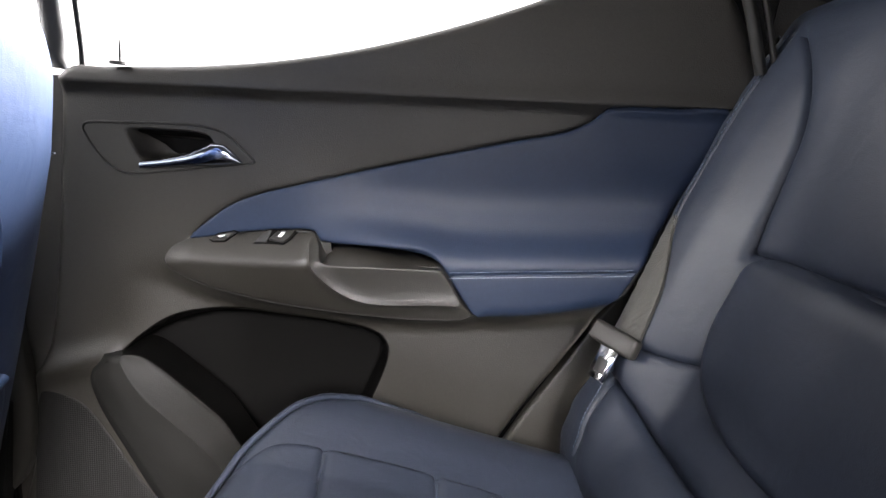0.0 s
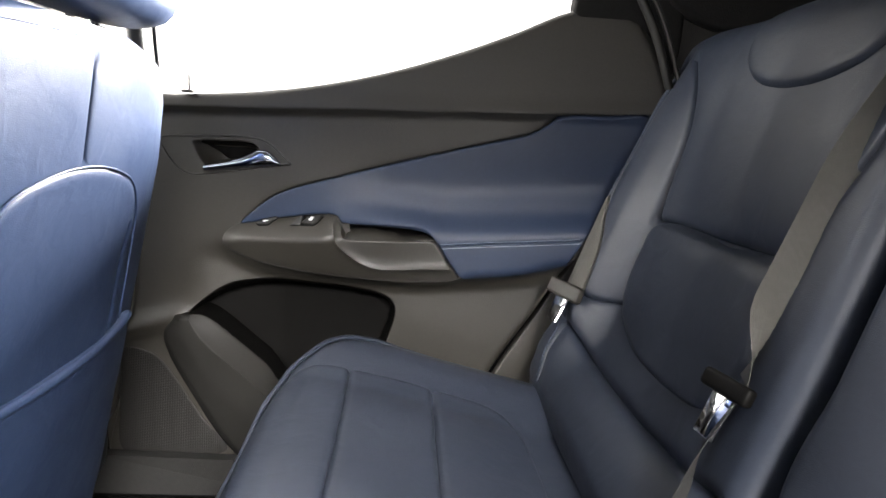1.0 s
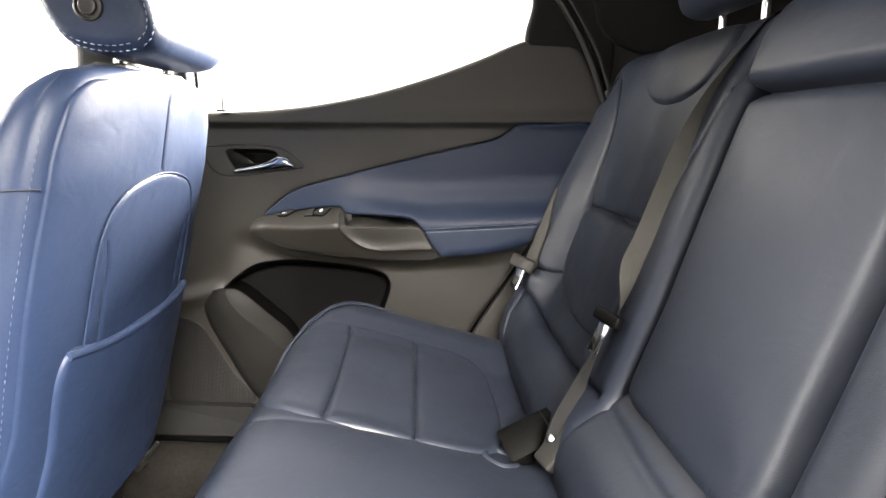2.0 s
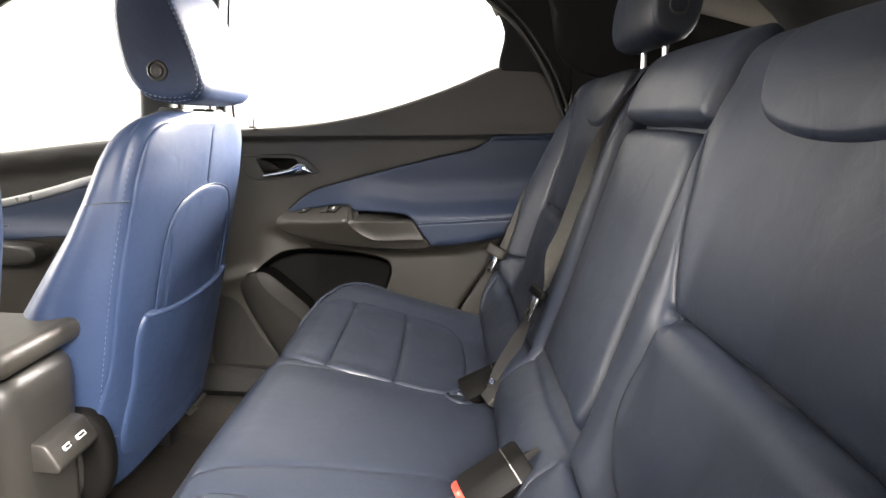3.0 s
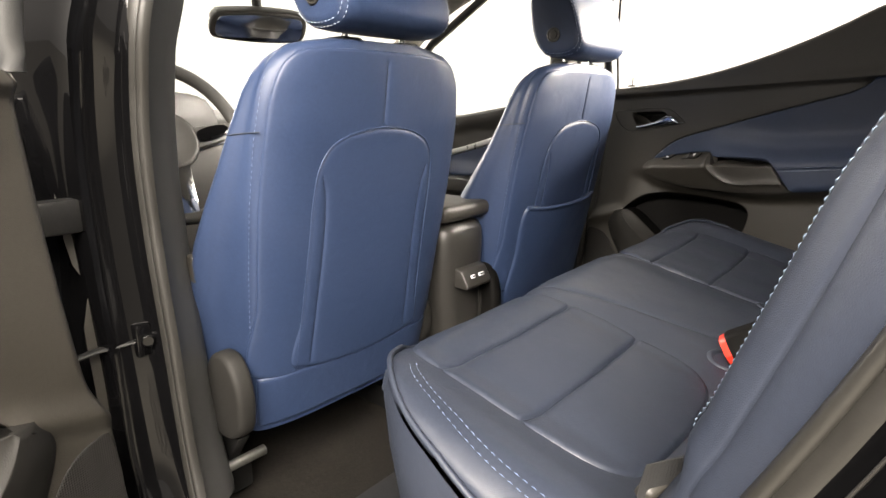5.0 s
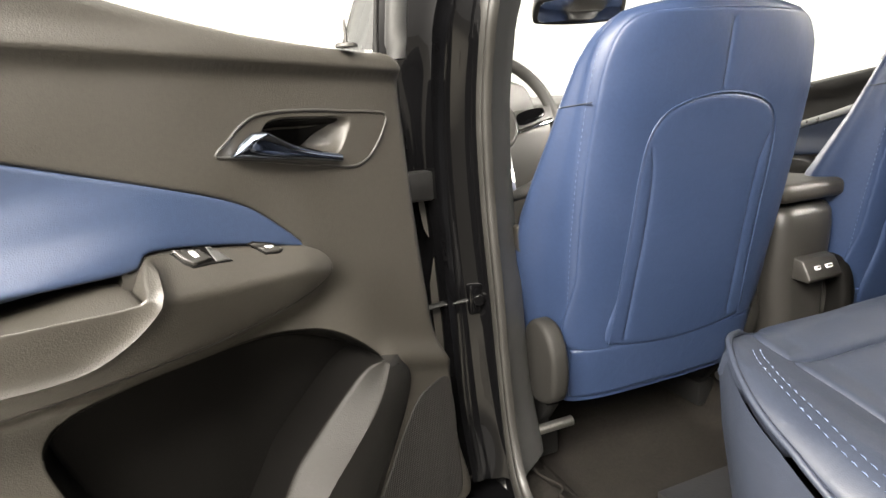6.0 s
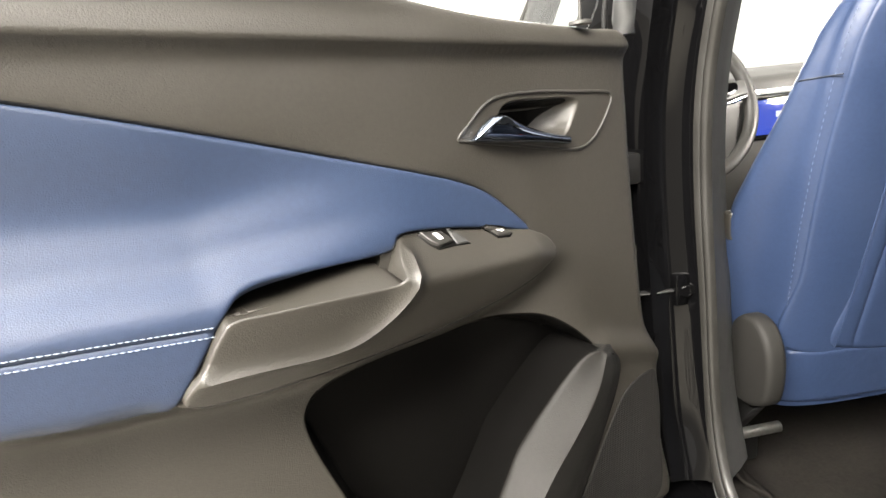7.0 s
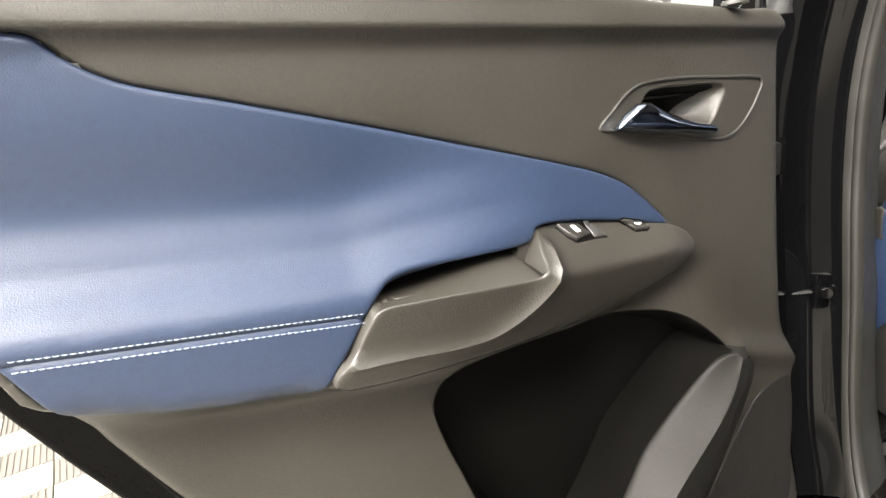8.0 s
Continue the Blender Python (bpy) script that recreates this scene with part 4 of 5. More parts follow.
def _soft(table):
    y = np.interp(_fine, PROF_V, table)
    k = np.exp(-np.linspace(-2, 2, 17) ** 2)
    k /= k.sum()
    pad = np.concatenate([np.full(8, y[0]), y, np.full(8, y[-1])])
    return np.convolve(pad, k, "valid")


SOFT_X, SOFT_Z = _soft(PROF_X), _soft(PROF_Z)


def back_relief(o, v):
    """How far the bench back stands forward of its plane: o is the distance from the bench's middle."""
    w = np.abs(o)
    body = smoothstep(0.60, 0.70, v) * (1 - smoothstep(1.02, 1.10, v))
    side = np.interp(w, [0, 0.125, 0.14, 0.155, 0.19, 0.225, 0.35, 0.46, 0.495], [0.0, 0.0, 0.004, 0.012, 0.012, 0.004, -0.004, 0.000, 0.004])
    bolster = np.interp(w, [0.495, 0.52, 0.55, 0.58, 0.605, 0.62, 0.655, 0.69, 0.72, 0.75], [0.0, 0.010, 0.025, 0.032, 0.031, 0.027, 0.004, -0.040, -0.09, -0.15])
    grow = np.interp(v, [0.55, 0.62, 0.67, 0.80, 0.89, 0.97, 1.04, 1.09], [0.9, 1.3, 1.4, 1.2, 1.0, 0.55, 0.1, 0.0])
    side = side + np.where(bolster > 0, bolster * grow, bolster)
    # the upper panel dips towards the cross seam
    side = side - 0.011 * np.exp(-np.clip(v - 0.860, 0, 1) / 0.030) * smoothstep(0.19, 0.23, w) * (1 - smoothstep(0.46, 0.51, w)) * smoothstep(0.845, 0.860, v)
    rest = np.interp(w, [0, 0.5, 0.58, 0.62, 0.66, 0.69, 0.72, 0.75], [0.0, 0.0, 0.003, 0.0, -0.02, -0.055, -0.10, -0.15])
    return body * side + (1 - body) * rest


def back_surf(u, v):
    o = -u - YC
    x, z = np.interp(v, _fine, SOFT_X), np.interp(v, _fine, SOFT_Z)
    e = 0.002
    tx = np.interp(v + e, _fine, SOFT_X) - np.interp(v - e, _fine, SOFT_X)
    tz = np.interp(v + e, _fine, SOFT_Z) - np.interp(v - e, _fine, SOFT_Z)
    l = np.sqrt(tx * tx + tz * tz) + 1e-9
    rel = back_relief(o, v)
    return np.stack([x - tz / l * rel, -u, z + tx / l * rel], 1)


def mirror(poly, s):
    """Outline given in distance from the bench's middle, laid to the side s."""
    q = [(-(YC + s * o), v) for o, v in poly]
    return q if s < 0 else q[::-1]


def rear_backrest(back):
    insert_low = [(0.219, 0.8600), (0.35, 0.8600), (0.487, 0.8600), (0.500, 0.81), (0.498, 0.765), (0.478, 0.728), (0.43, 0.706), (0.37, 0.698), (0.30, 0.700), (0.245, 0.709), (0.215, 0.735), (0.203, 0.77), (0.207, 0.815)]
    pad = [(0.203, 1.100), (0.212, 1.070), (0.232, 1.045), (0.27, 1.031), (0.32, 1.026), (0.38, 1.031), (0.415, 1.045), (0.436, 1.068), (0.442, 1.100), (0.425, 1.128), (0.325, 1.138), (0.22, 1.128)]
    for s in (-1, 1):
        lo, hi = (0.136, 0.664)
        body = [(lo, 0.53), (lo, 0.72), (lo, 0.90), (lo, 1.05), (lo, 1.10), (lo, 1.17), (lo, 1.27), (0.30, 1.28), (0.48, 1.28), (0.57, 1.25), (0.640, 1.18), (0.668, 1.12), (0.690, 1.04), (0.688, 0.90), (0.676, 0.75), (hi, 0.60), (hi, 0.53), (0.45, 0.525), (0.25, 0.525)]
        edge = curve2(mirror([(0.560, 0.60), (0.573, 0.68), (0.590, 0.80), (0.602, 0.90), (0.612, 1.00), (0.610, 1.06), (0.600, 1.09)], s)[::1], False, 0.008)
        side = curve2(mirror([(0.630, 0.60), (0.640, 0.80), (0.645, 0.95), (0.645, 1.03), (0.630, 1.08)], s), False, 0.008)
        wing = curve2(mirror([(0.580, 1.085), (0.545, 1.050), (0.520, 1.018), (0.505, 0.98), (0.500, 0.92), (0.497, 0.862)], s), False, 0.008)
        tuck = curve2(mirror([(0.495, 0.742), (0.54, 0.728), (0.590, 0.722)], s), False, 0.008)
        cross = curve2(mirror([(0.213, 0.8625), (0.35, 0.8625), (0.497, 0.8625)], s), False, 0.008)
        inner = curve2(mirror([(0.140, 1.08), (0.158, 1.02), (0.182, 0.95), (0.205, 0.89), (0.214, 0.860)], s), False, 0.008)
        roll = curve2(mirror([(0.16, 0.668), (0.25, 0.664), (0.40, 0.662), (0.52, 0.664), (0.60, 0.668)], s), False, 0.008)
        gr = [(edge, 0.003, 0.0035), (side, 0.003, 0.0035), (wing, 0.0036, 0.009), (cross, 0.0040, 0.009), (inner, 0.0034, 0.008), (tuck, 0.0025, 0.007), (roll, 0.005, 0.020)]
        half = sheet("backrest_half", curve2(mirror(body, s), step=0.010), back_surf, BENCH, back, step=0.009, r=0.016, drop=0.015, skirt=0.05, grooves=gr)
        sheet("lower_insert", curve2(mirror(insert_low, s), step=0.007), back_surf, BENCH, half, step=0.008, r=0.011, drop=0.012, skirt=0.010, lift=0.005, puff=0.005)
        sheet("shoulder_pad", curve2(mirror(pad, s), step=0.007), back_surf, BENCH, half, step=0.008, r=0.009, drop=0.014, skirt=0.008, lift=0.006, puff=0.004)
        for k in (0.006,):
            line = edge + np.array([-k * s, 0])
            pts, nr = on_surface(back_surf, line, -0.0006)
            stitches("stitching", pts, nr, THREAD_PALE, half, length=0.0046, gap=0.0014, radius=0.0006, label="pale blue contrast stitching")
        if s < 0:
            pts, nr = on_surface(back_surf, mirror([(0.646, 1.020), (0.662, 1.018)], s), 0.006)
            part("belt_slot_tab", moved(box((-0.008, -0.0065, -0.004), (0.008, 0.0065, 0.004), 0.002), look(pts.mean(0), pts.mean(0) - nr.mean(0), 62)), WEB_BLACK, half, "black woven seat release strap")
    # folding arm rest in the middle, with a head band over it
    mid = [(-0.137, 0.53), (-0.137, 0.70), (-0.137, 0.90), (-0.137, 1.10), (-0.137, 1.27), (0.0, 1.28), (0.137, 1.27), (0.137, 1.10), (0.137, 0.90), (0.137, 0.70), (0.137, 0.53), (0, 0.525)]

    def behind(u, v):
        p = back_surf(u, v)
        p[:, 0] += 0.028 * (1 - smoothstep(1.075, 1.105, v)) * smoothstep(0.66, 0.72, v)
        return p

    core = sheet("middle_backrest", curve2(mirror(mid, -1), step=0.010), behind, BENCH, back, step=0.010, r=0.010, drop=0.008, skirt=0.03, grooves=[(curve2(mirror([(-0.137, 0.668), (0, 0.664), (0.137, 0.668)], -1), False, 0.008), 0.006, 0.007)])
    sheet("folding_arm_rest", curve2(mirror([(-0.122, 0.695), (-0.127, 0.80), (-0.127, 0.95), (-0.122, 1.020), (-0.10, 1.030), (0.10, 1.030), (0.122, 1.020), (0.127, 0.95), (0.127, 0.80), (0.122, 0.695), (0.05, 0.688), (-0.05, 0.688)], -1), step=0.008), back_surf, BENCH, core, step=0.008, r=0.014, drop=0.018, skirt=0.03, lift=0.004, puff=0.005)
    sheet("head_band", curve2(mirror([(-0.131, 1.040), (-0.135, 1.052), (-0.136, 1.10), (-0.128, 1.16), (0.0, 1.17), (0.128, 1.16), (0.136, 1.10), (0.135, 1.052), (0.131, 1.040), (0.0, 1.039)], -1), step=0.008), back_surf, BENCH, core, step=0.008, r=0.012, drop=0.016, skirt=0.02, lift=0.010, puff=0.005)
    return back


CX = [0.088, 0.096, 0.109, 0.128, 0.156, 0.20, 0.26, 0.32, 0.38, 0.45, 0.50, 0.56]
CZ = [0.50, 0.575, 0.610, 0.627, 0.630, 0.622, 0.609, 0.594, 0.580, 0.564, 0.555, 0.545]


def cushion_height(x, y):
    o = y - YC
    w = np.abs(o)
    front = 0.035 * smoothstep(0.42, 0.62, w) ** 2
    z = np.interp(x - front, CX, CZ)
    z = z + np.interp(w, [0, 0.10, 0.16, 0.20, 0.33, 0.46, 0.50, 0.54, 0.57, 0.595, 0.612, 0.63], [0.008, 0.008, 0.004, -0.003, -0.006, -0.002, 0.008, 0.018, 0.020, 0.013, 0.000, -0.030])
    return z


def cushion_surf(u, v):
    return np.stack([u, v, cushion_height(u, v)], 1)


def rear_cushion(seat):
    def mir(poly, s):
        q = [(x, YC + s * o) for x, o in poly]
        return q if s > 0 else q[::-1]
    lines = []
    lines.append((curve2([(0.125, -0.145), (0.267, -0.097), (0.40, -0.062), (0.47, -0.052)], False, 0.008), 0.0045, 0.0030))
    lines.append((curve2([(0.125, 0.145), (0.28, 0.176), (0.42, 0.205), (0.47, 0.210)], False, 0.008), 0.0045, 0.0030))
    outline = [(0.096, 0.0), (0.096, 0.30), (0.103, 0.40), (0.121, 0.47), (0.150, 0.525), (0.190, 0.570), (0.245, 0.602), (0.34, 0.620), (0.45, 0.626), (0.55, 0.626)]
    full = [(x, YC + o) for x, o in outline] + [(x, YC - o) for x, o in outline[:0:-1]]
    body = sheet("cushion", curve2(full, step=0.010), cushion_surf, BENCH, seat, step=0.009, r=0.012, drop=0.008, skirt=0.02, grooves=lines)
    for s in (-1, 1):
        ins = [(0.126, 0.200), (0.112, 0.25), (0.109, 0.34), (0.117, 0.42), (0.138, 0.475), (0.172, 0.496), (0.25, 0.500), (0.34, 0.500), (0.41, 0.490), (0.440, 0.455), (0.449, 0.38), (0.449, 0.29), (0.438, 0.215), (0.405, 0.182), (0.32, 0.172), (0.22, 0.170), (0.155, 0.178)]
        cross = [(curve2(mir([(x, 0.16), (x, 0.33), (x, 0.51)], s), False, 0.007), 0.0032, 0.008) for x in (0.206, 0.321)]
        sheet("seat_insert", curve2(mir(ins, s), step=0.007), cushion_surf, BENCH, body, step=0.007, r=0.007, drop=0.011, skirt=0.008, lift=0.004, puff=0.006, grooves=cross)
        for k in (0.0, 0.011) if s < 0 else ():
            line = curve2(mir([(0.182, 0.515 + k), (0.205, 0.535 + k), (0.25, 0.556 + k), (0.33, 0.578 + k), (0.40, 0.585 + k), (0.48, 0.585 + k)], s), False, 0.006)
            pts, nr = on_surface(cushion_surf, line, 0.0006)
            stitches("stitching", pts, nr if nr[0, 2] > 0 else -nr, THREAD_BLUE, body, length=0.006, gap=0.004, radius=0.0006)
    pts, nr = on_surface(cushion_surf, curve2([(x + 0.002, y * 0.995) for x, y in full[:-1]], step=0.012)[:], 0.002)
    tube("piping", pts, 0.0035, BENCH, seat, sides=8, closed=True)
    # upright face under the piping
    ring_top = curve2(full, step=0.012)
    P = cushion_surf(ring_top[:, 0], ring_top[:, 1])
    rings = []
    for k, inset in ((0.0, 0.0), (0.03, -0.004), (0.08, 0.0), (0.16, 0.012), (0.25, 0.03)):
        rings.append([(p[0] + inset, p[1] * (1 - inset * 0.8), p[2] - 0.006 - k) for p in P])
    loft("front_facing", rings, BENCH, seat, caps=False)
    # buckle wells pressed into the cushion
    for y in (-0.122, 0.185):
        ring = [(0.432 + 0.020 * math.cos(a), y + 0.024 * math.sin(a)) for a in np.linspace(0, 2 * math.pi, 25)[:-1]]
        pts, nr = on_surface(cushion_surf, ring, -0.0025)
        tube("buckle_well", pts, 0.0058, BENCH, seat, sides=8, closed=True)
    return seat


def rear_headrest():
    head = empty("rear_headrest", "navy leather rear headrest on two metal posts", "headrest", "rear headrests")
    prof = curve2([(0.712, 1.170), (0.700, 1.20), (0.704, 1.26), (0.724, 1.31), (0.748, 1.325), (0.770, 1.30), (0.780, 1.25), (0.776, 1.195), (0.762, 1.168), (0.738, 1.162)], step=0.015)
    c = prof.mean(0)
    rings = [[(c[0] + (q[0] - c[0]) * k, y, c[1] + (q[1] - c[1]) * k) for q in prof] for y, k in ((-0.122, 0.80), (-0.121, 0.87), (-0.115, 0.94), (-0.10, 0.99), (-0.05, 1.0), (0.05, 1.0), (0.10, 0.99), (0.115, 0.94), (0.121, 0.87), (0.122, 0.80))]
    loft("pad", rings, BENCH, head)
    for s in (-1, 1):
        ring = [(c[0] + (q[0] - c[0]) * 0.955, s * 0.1135, c[1] + (q[1] - c[1]) * 0.955) for q in prof]
        stitches("stitching", np.array(ring), np.array([(0, s, 0)] * len(ring)), THREAD_BLUE, head, length=0.004, gap=0.002, radius=0.0004)
        tube("post", [(0.752, s * 0.055, 1.10), (0.748, s * 0.055, 1.18)], 0.006, CHROME, head)
        knob("post_collar", (0.752, s * 0.055, 1.126), (0, 0, 1), 0.014, 0.008, TRIM_DARK, head)
    knob("release_button", (0.738, -0.119, 1.215), (0, -1, 0), 0.015, 0.005, TRIM_SATIN, head, dish=0.5)
    return head

# ---- the car's shell round the cabin ----


def slab(name, verts_top, thick, mat, label="", axis=2):
    n = len(verts_top)
    off = [0, 0, 0]
    off[axis] = thick
    lower = [tuple(q[i] + off[i] for i in range(3)) for q in verts_top]
    faces = [tuple(range(n)), tuple(range(2 * n - 1, n - 1, -1))] + [(i, (i + 1) % n, n + (i + 1) % n, n + i) for i in range(n)]
    return tagged(mesh_object(name, list(verts_top) + lower, faces, mat, smooth=False, label=label), kind="structure")


def carpet():
    xs = np.arange(-1.15, 0.62, 0.03)
    ys = np.arange(-0.66, 0.661, 0.03)
    verts, faces = [], []
    for x in xs:
        for y in ys:
            tunnel = 0.10 * (1 - smoothstep(0.09, 0.17, abs(y)))
            z = 0.262 + tunnel + 0.30 * smoothstep(-0.85, -1.15, x) + 0.05 * smoothstep(0.53, 0.60, abs(y)) + 0.004 * noise.noise((x * 9, y * 9, 0))
            verts.append((x, y, z))
    n = len(ys)
    for i in range(len(xs) - 1):
        for j in range(n - 1):
            faces.append((i * n + j, (i + 1) * n + j, (i + 1) * n + j + 1, i * n + j + 1))
    ob = mesh_object("floor", verts, faces, CARPET, label="charcoal carpet on the car floor")
    m = ob.modifiers.new("depth", "SOLIDIFY")
    m.thickness, m.offset = 0.02, -1
    return tagged(ob, category="carpet", kind="structure")


def roof():
    xs = np.linspace(-0.75, 0.96, 36)
    rows = []
    for x in xs:
        row = []
        for k in np.linspace(-1, 1, 33):
            y = 0.56 * k
            z = 1.40 - 0.055 * k ** 4 - 0.05 * smoothstep(-0.1, -0.75, x) - 0.10 * smoothstep(0.5, 1.2, x)
            row.append((x, y, z))
        rows.append(row)
    verts = [q for r in rows for q in r]
    n = 33
    faces = [(i * n + j, i * n + j + 1, (i + 1) * n + j + 1, (i + 1) * n + j) for i in range(len(xs) - 1) for j in range(n - 1)]
    ob = mesh_object("ceiling", verts, faces, HEADLINER, label="pale grey woven headliner")
    m = ob.modifiers.new("depth", "SOLIDIFY")
    m.thickness, m.offset = 0.03, 1
    tagged(ob, category="headliner", kind="structure")


def bar(name, pts, width, depth, mat, label=""):
    """A pillar or rail: a rounded box section along a line; width along the car, depth across it."""
    rings = []
    for x, y, z in curve2(pts, False, 0.03):
        rings.append([(x + width / 2 * math.copysign(abs(math.cos(a)) ** 0.45, math.cos(a)), y + depth / 2 * math.copysign(abs(math.sin(a)) ** 0.45, math.sin(a)), z) for a in np.linspace(0, 2 * math.pi, 25)[:-1]])
    return tagged(loft(name, rings, mat, label=label), kind="structure")


def rail(name, pts, width, mat, label=""):
    ob = tube(name, curve2(pts, False, 0.03), width / 2, mat, sides=14, label=label)
    return tagged(ob, kind="structure")


def shell():
    carpet()
    roof()
    for s, nm in ((-1, "left"), (1, "right")):
        rail("roof_rail_" + nm, [(-0.95, s * 0.60, 1.10), (-0.70, s * 0.60, 1.265), (-0.40, s * 0.585, 1.345), (0.0, s * 0.575, 1.37), (0.4, s * 0.57, 1.365), (0.75, s * 0.565, 1.33), (1.15, s * 0.55, 1.25)], 0.075, HEADLINER if s > 0 else GLOSS, "roof rail over the doors")
        rail("windscreen_pillar_" + nm, [(-0.70, s * 0.60, 1.265), (-0.95, s * 0.62, 1.10), (-1.25, s * 0.66, 0.90)], 0.06, PILLAR, "grey windscreen pillar trim")
        slab("sill_" + nm, [(-1.1, s * 0.64, 0.315), (0.45, s * 0.64, 0.315), (0.45, s * 0.80, 0.30), (-1.1, s * 0.80, 0.30)], -0.14, GLOSS, "gloss black painted door sill")
    slab("side_trim_right", [(-1.1, 0.655, 0.24), (0.50, 0.655, 0.24), (0.46, 0.665, 0.375), (-0.235, 0.680, 0.375), (-0.228, 0.690, 0.45), (-0.222, 0.692, 0.55), (-0.30, 0.692, 0.60), (-0.36, 0.690, 0.45), (-1.1, 0.680, 0.42)], 0.02, DARK_CLOTH, "dark plastic sill and pillar trim", 1)
    slab("pillar_lower_right", [(-0.36, 0.722, 0.30), (-0.19, 0.722, 0.30), (-0.15, 0.722, 0.64), (-0.13, 0.722, 0.975), (-0.36, 0.722, 0.955)], 0.02, TRIM, "dark lower centre pillar trim", 1)
    # far-side centre pillar
    bar("pillar_right", [(-0.28, 0.66, 0.30), (-0.29, 0.665, 0.90), (-0.27, 0.64, 1.08), (-0.240, 0.60, 1.20), (-0.20, 0.575, 1.36)], 0.075, 0.05, TRIM_DARK, "dark centre pillar trim")
    # rear quarters behind the bench, with dark trim
    for s, nm in ((-1, "left"), (1, "right")):
        k = 0.0 if s < 0 else -0.015
        pts = [(0.39 + k, 0.28), (0.440 + k, 0.44), (0.500 + k, 0.56), (0.565 + k, 0.68), (0.610 + k, 0.775), (0.645 + k, 0.865), (0.680 + k, 0.97), (0.692 + k, 1.06), (0.685 + k, 1.14), (0.64 + k, 1.25), (0.585 + k, 1.36), (1.2, 1.30), (1.2, 0.28)]
        q = curve2(pts, step=0.04)
        verts = [(x, s * (0.705 - 0.10 * max(z - 1.0, 0) - (0.02 if x < 0.8 else 0)), z) for x, z in q] + [(x + (0.10 if x < 0.8 and s < 0 else 0), s * (0.80 - 0.16 * max(z - 1.0, 0)), z) for x, z in q]
        n = len(q)
        faces = [tuple(range(n)), tuple(range(2 * n - 1, n - 1, -1))] + [(i, (i + 1) % n, n + (i + 1) % n, n + i) for i in range(n)]
        tagged(mesh_object("rear_quarter_" + nm, verts, faces, GLOSS if s < 0 else DARK_CLOTH, smooth=False, label="gloss black painted rear quarter" if s < 0 else "dark plastic rear quarter trim"), kind="structure")
        tri = curve2([(0.64, 1.16), (0.60, 1.27), (0.575, 1.345), (0.80, 1.34), (1.10, 1.28), (1.10, 1.13), (0.80, 1.12)], step=0.03)

        def c_surf(u, v, s=s):
            return np.stack([u, s * (0.615 - 0.17 * np.clip(v - 1.10, 0, 1) - 0.05 * np.clip(u - 0.6, 0, 1)), v], 1)
        tagged(sheet("pillar_trim_" + nm, tri if s > 0 else tri, c_surf, DARK_CLOTH, step=0.03, r=0.01, drop=0.006 * s, skirt=0.03 * s, label="dark plastic rear pillar trim"), kind="structure")
    line = [(u + 0.007, v) for u, v in REAR_EDGE[1:]]

    def q_face(u, v):
        return np.stack([u, 0.722 - 0.088 * u - 0.03 * smoothstep(0.70, 0.85, v), v], 1)
    tagged(sheet("quarter_trim_right", curve2([(0.80, 0.99), (0.80, 0.36)][::-1] + line, step=0.012, round_=False), q_face, TRIM, step=0.02, r=0.004, drop=0.003, skirt=0.04, label="dark plastic trim behind the closed door"), kind="structure", category="trim")
    run = empty("far_door_seal", "black rubber seal along the rear edge of the closed door opening", "door seal")
    edge = curve2([(0.40, 0.585, 1.318), (0.445, 0.590, 1.297), (0.478, 0.597, 1.273), (0.519, 0.598, 1.243), (0.558, 0.600, 1.202), (0.612, 0.605, 1.125), (0.650, 0.612, 1.045)], False, 0.015)
    tube("bulb", edge, 0.0065, RUBBER, run, sides=10)
    tube("lip", edge + np.array([0.013, -0.004, 0.006]), 0.0035, TRIM, run, sides=8)
    verts, faces = [], []
    for k, a in enumerate(np.linspace(0, 1, 40)):
        x = -0.30 + 0.24 * a
        wob = 0.010 * math.sin(a * 17) + 0.006 * math.sin(a * 31 + 1)
        for c in np.linspace(0, 1, 7):
            verts.append((x + 0.008 * math.sin(c * 5 + a * 9), -0.555 - 0.045 * c + wob * c, 0.285 + 0.035 * c * c + 0.007 * math.sin(a * 21) * c))
    faces = [(i * 7 + j, i * 7 + j + 1, i * 7 + 8 + j, i * 7 + 7 + j) for i in range(39) for j in range(6)]
    flap = mesh_object("carpet_flap", verts, faces, CARPET, label="crumpled carpet edge at the pillar foot")
    thick = flap.modifiers.new("depth", "SOLIDIFY")
    thick.thickness = 0.004
    tagged(flap, category="carpet", kind="structure")
    # parcel space, tail and bulkhead close the cabin behind the bench
    slab("parcel_shelf", [(0.79, -0.66, 1.03), (1.18, -0.66, 1.03), (1.18, 0.66, 1.03), (0.79, 0.66, 1.03)], -0.03, TRIM_DARK, "dark parcel shelf behind the bench")
    slab("tailgate_trim", [(1.17, -0.68, 0.4), (1.17, 0.68, 0.4), (1.17, 0.58, 1.10), (1.17, -0.58, 1.10)], 0.05, TRIM_DARK, "dark plastic tailgate trim", 0)
    slab("seat_pan", [(0.13, -0.60, 0.46), (0.62, -0.60, 0.46), (0.62, 0.64, 0.46), (0.13, 0.64, 0.46)], -0.19, BLACK, "black metal seat pan under the bench")
    slab("tailgate_header", [(0.955, -0.56, 1.335), (0.955, 0.56, 1.335), (1.16, 0.56, 1.185), (1.16, -0.56, 1.185)], -0.02, PILLAR, "grey plastic tailgate trim over the rear window")
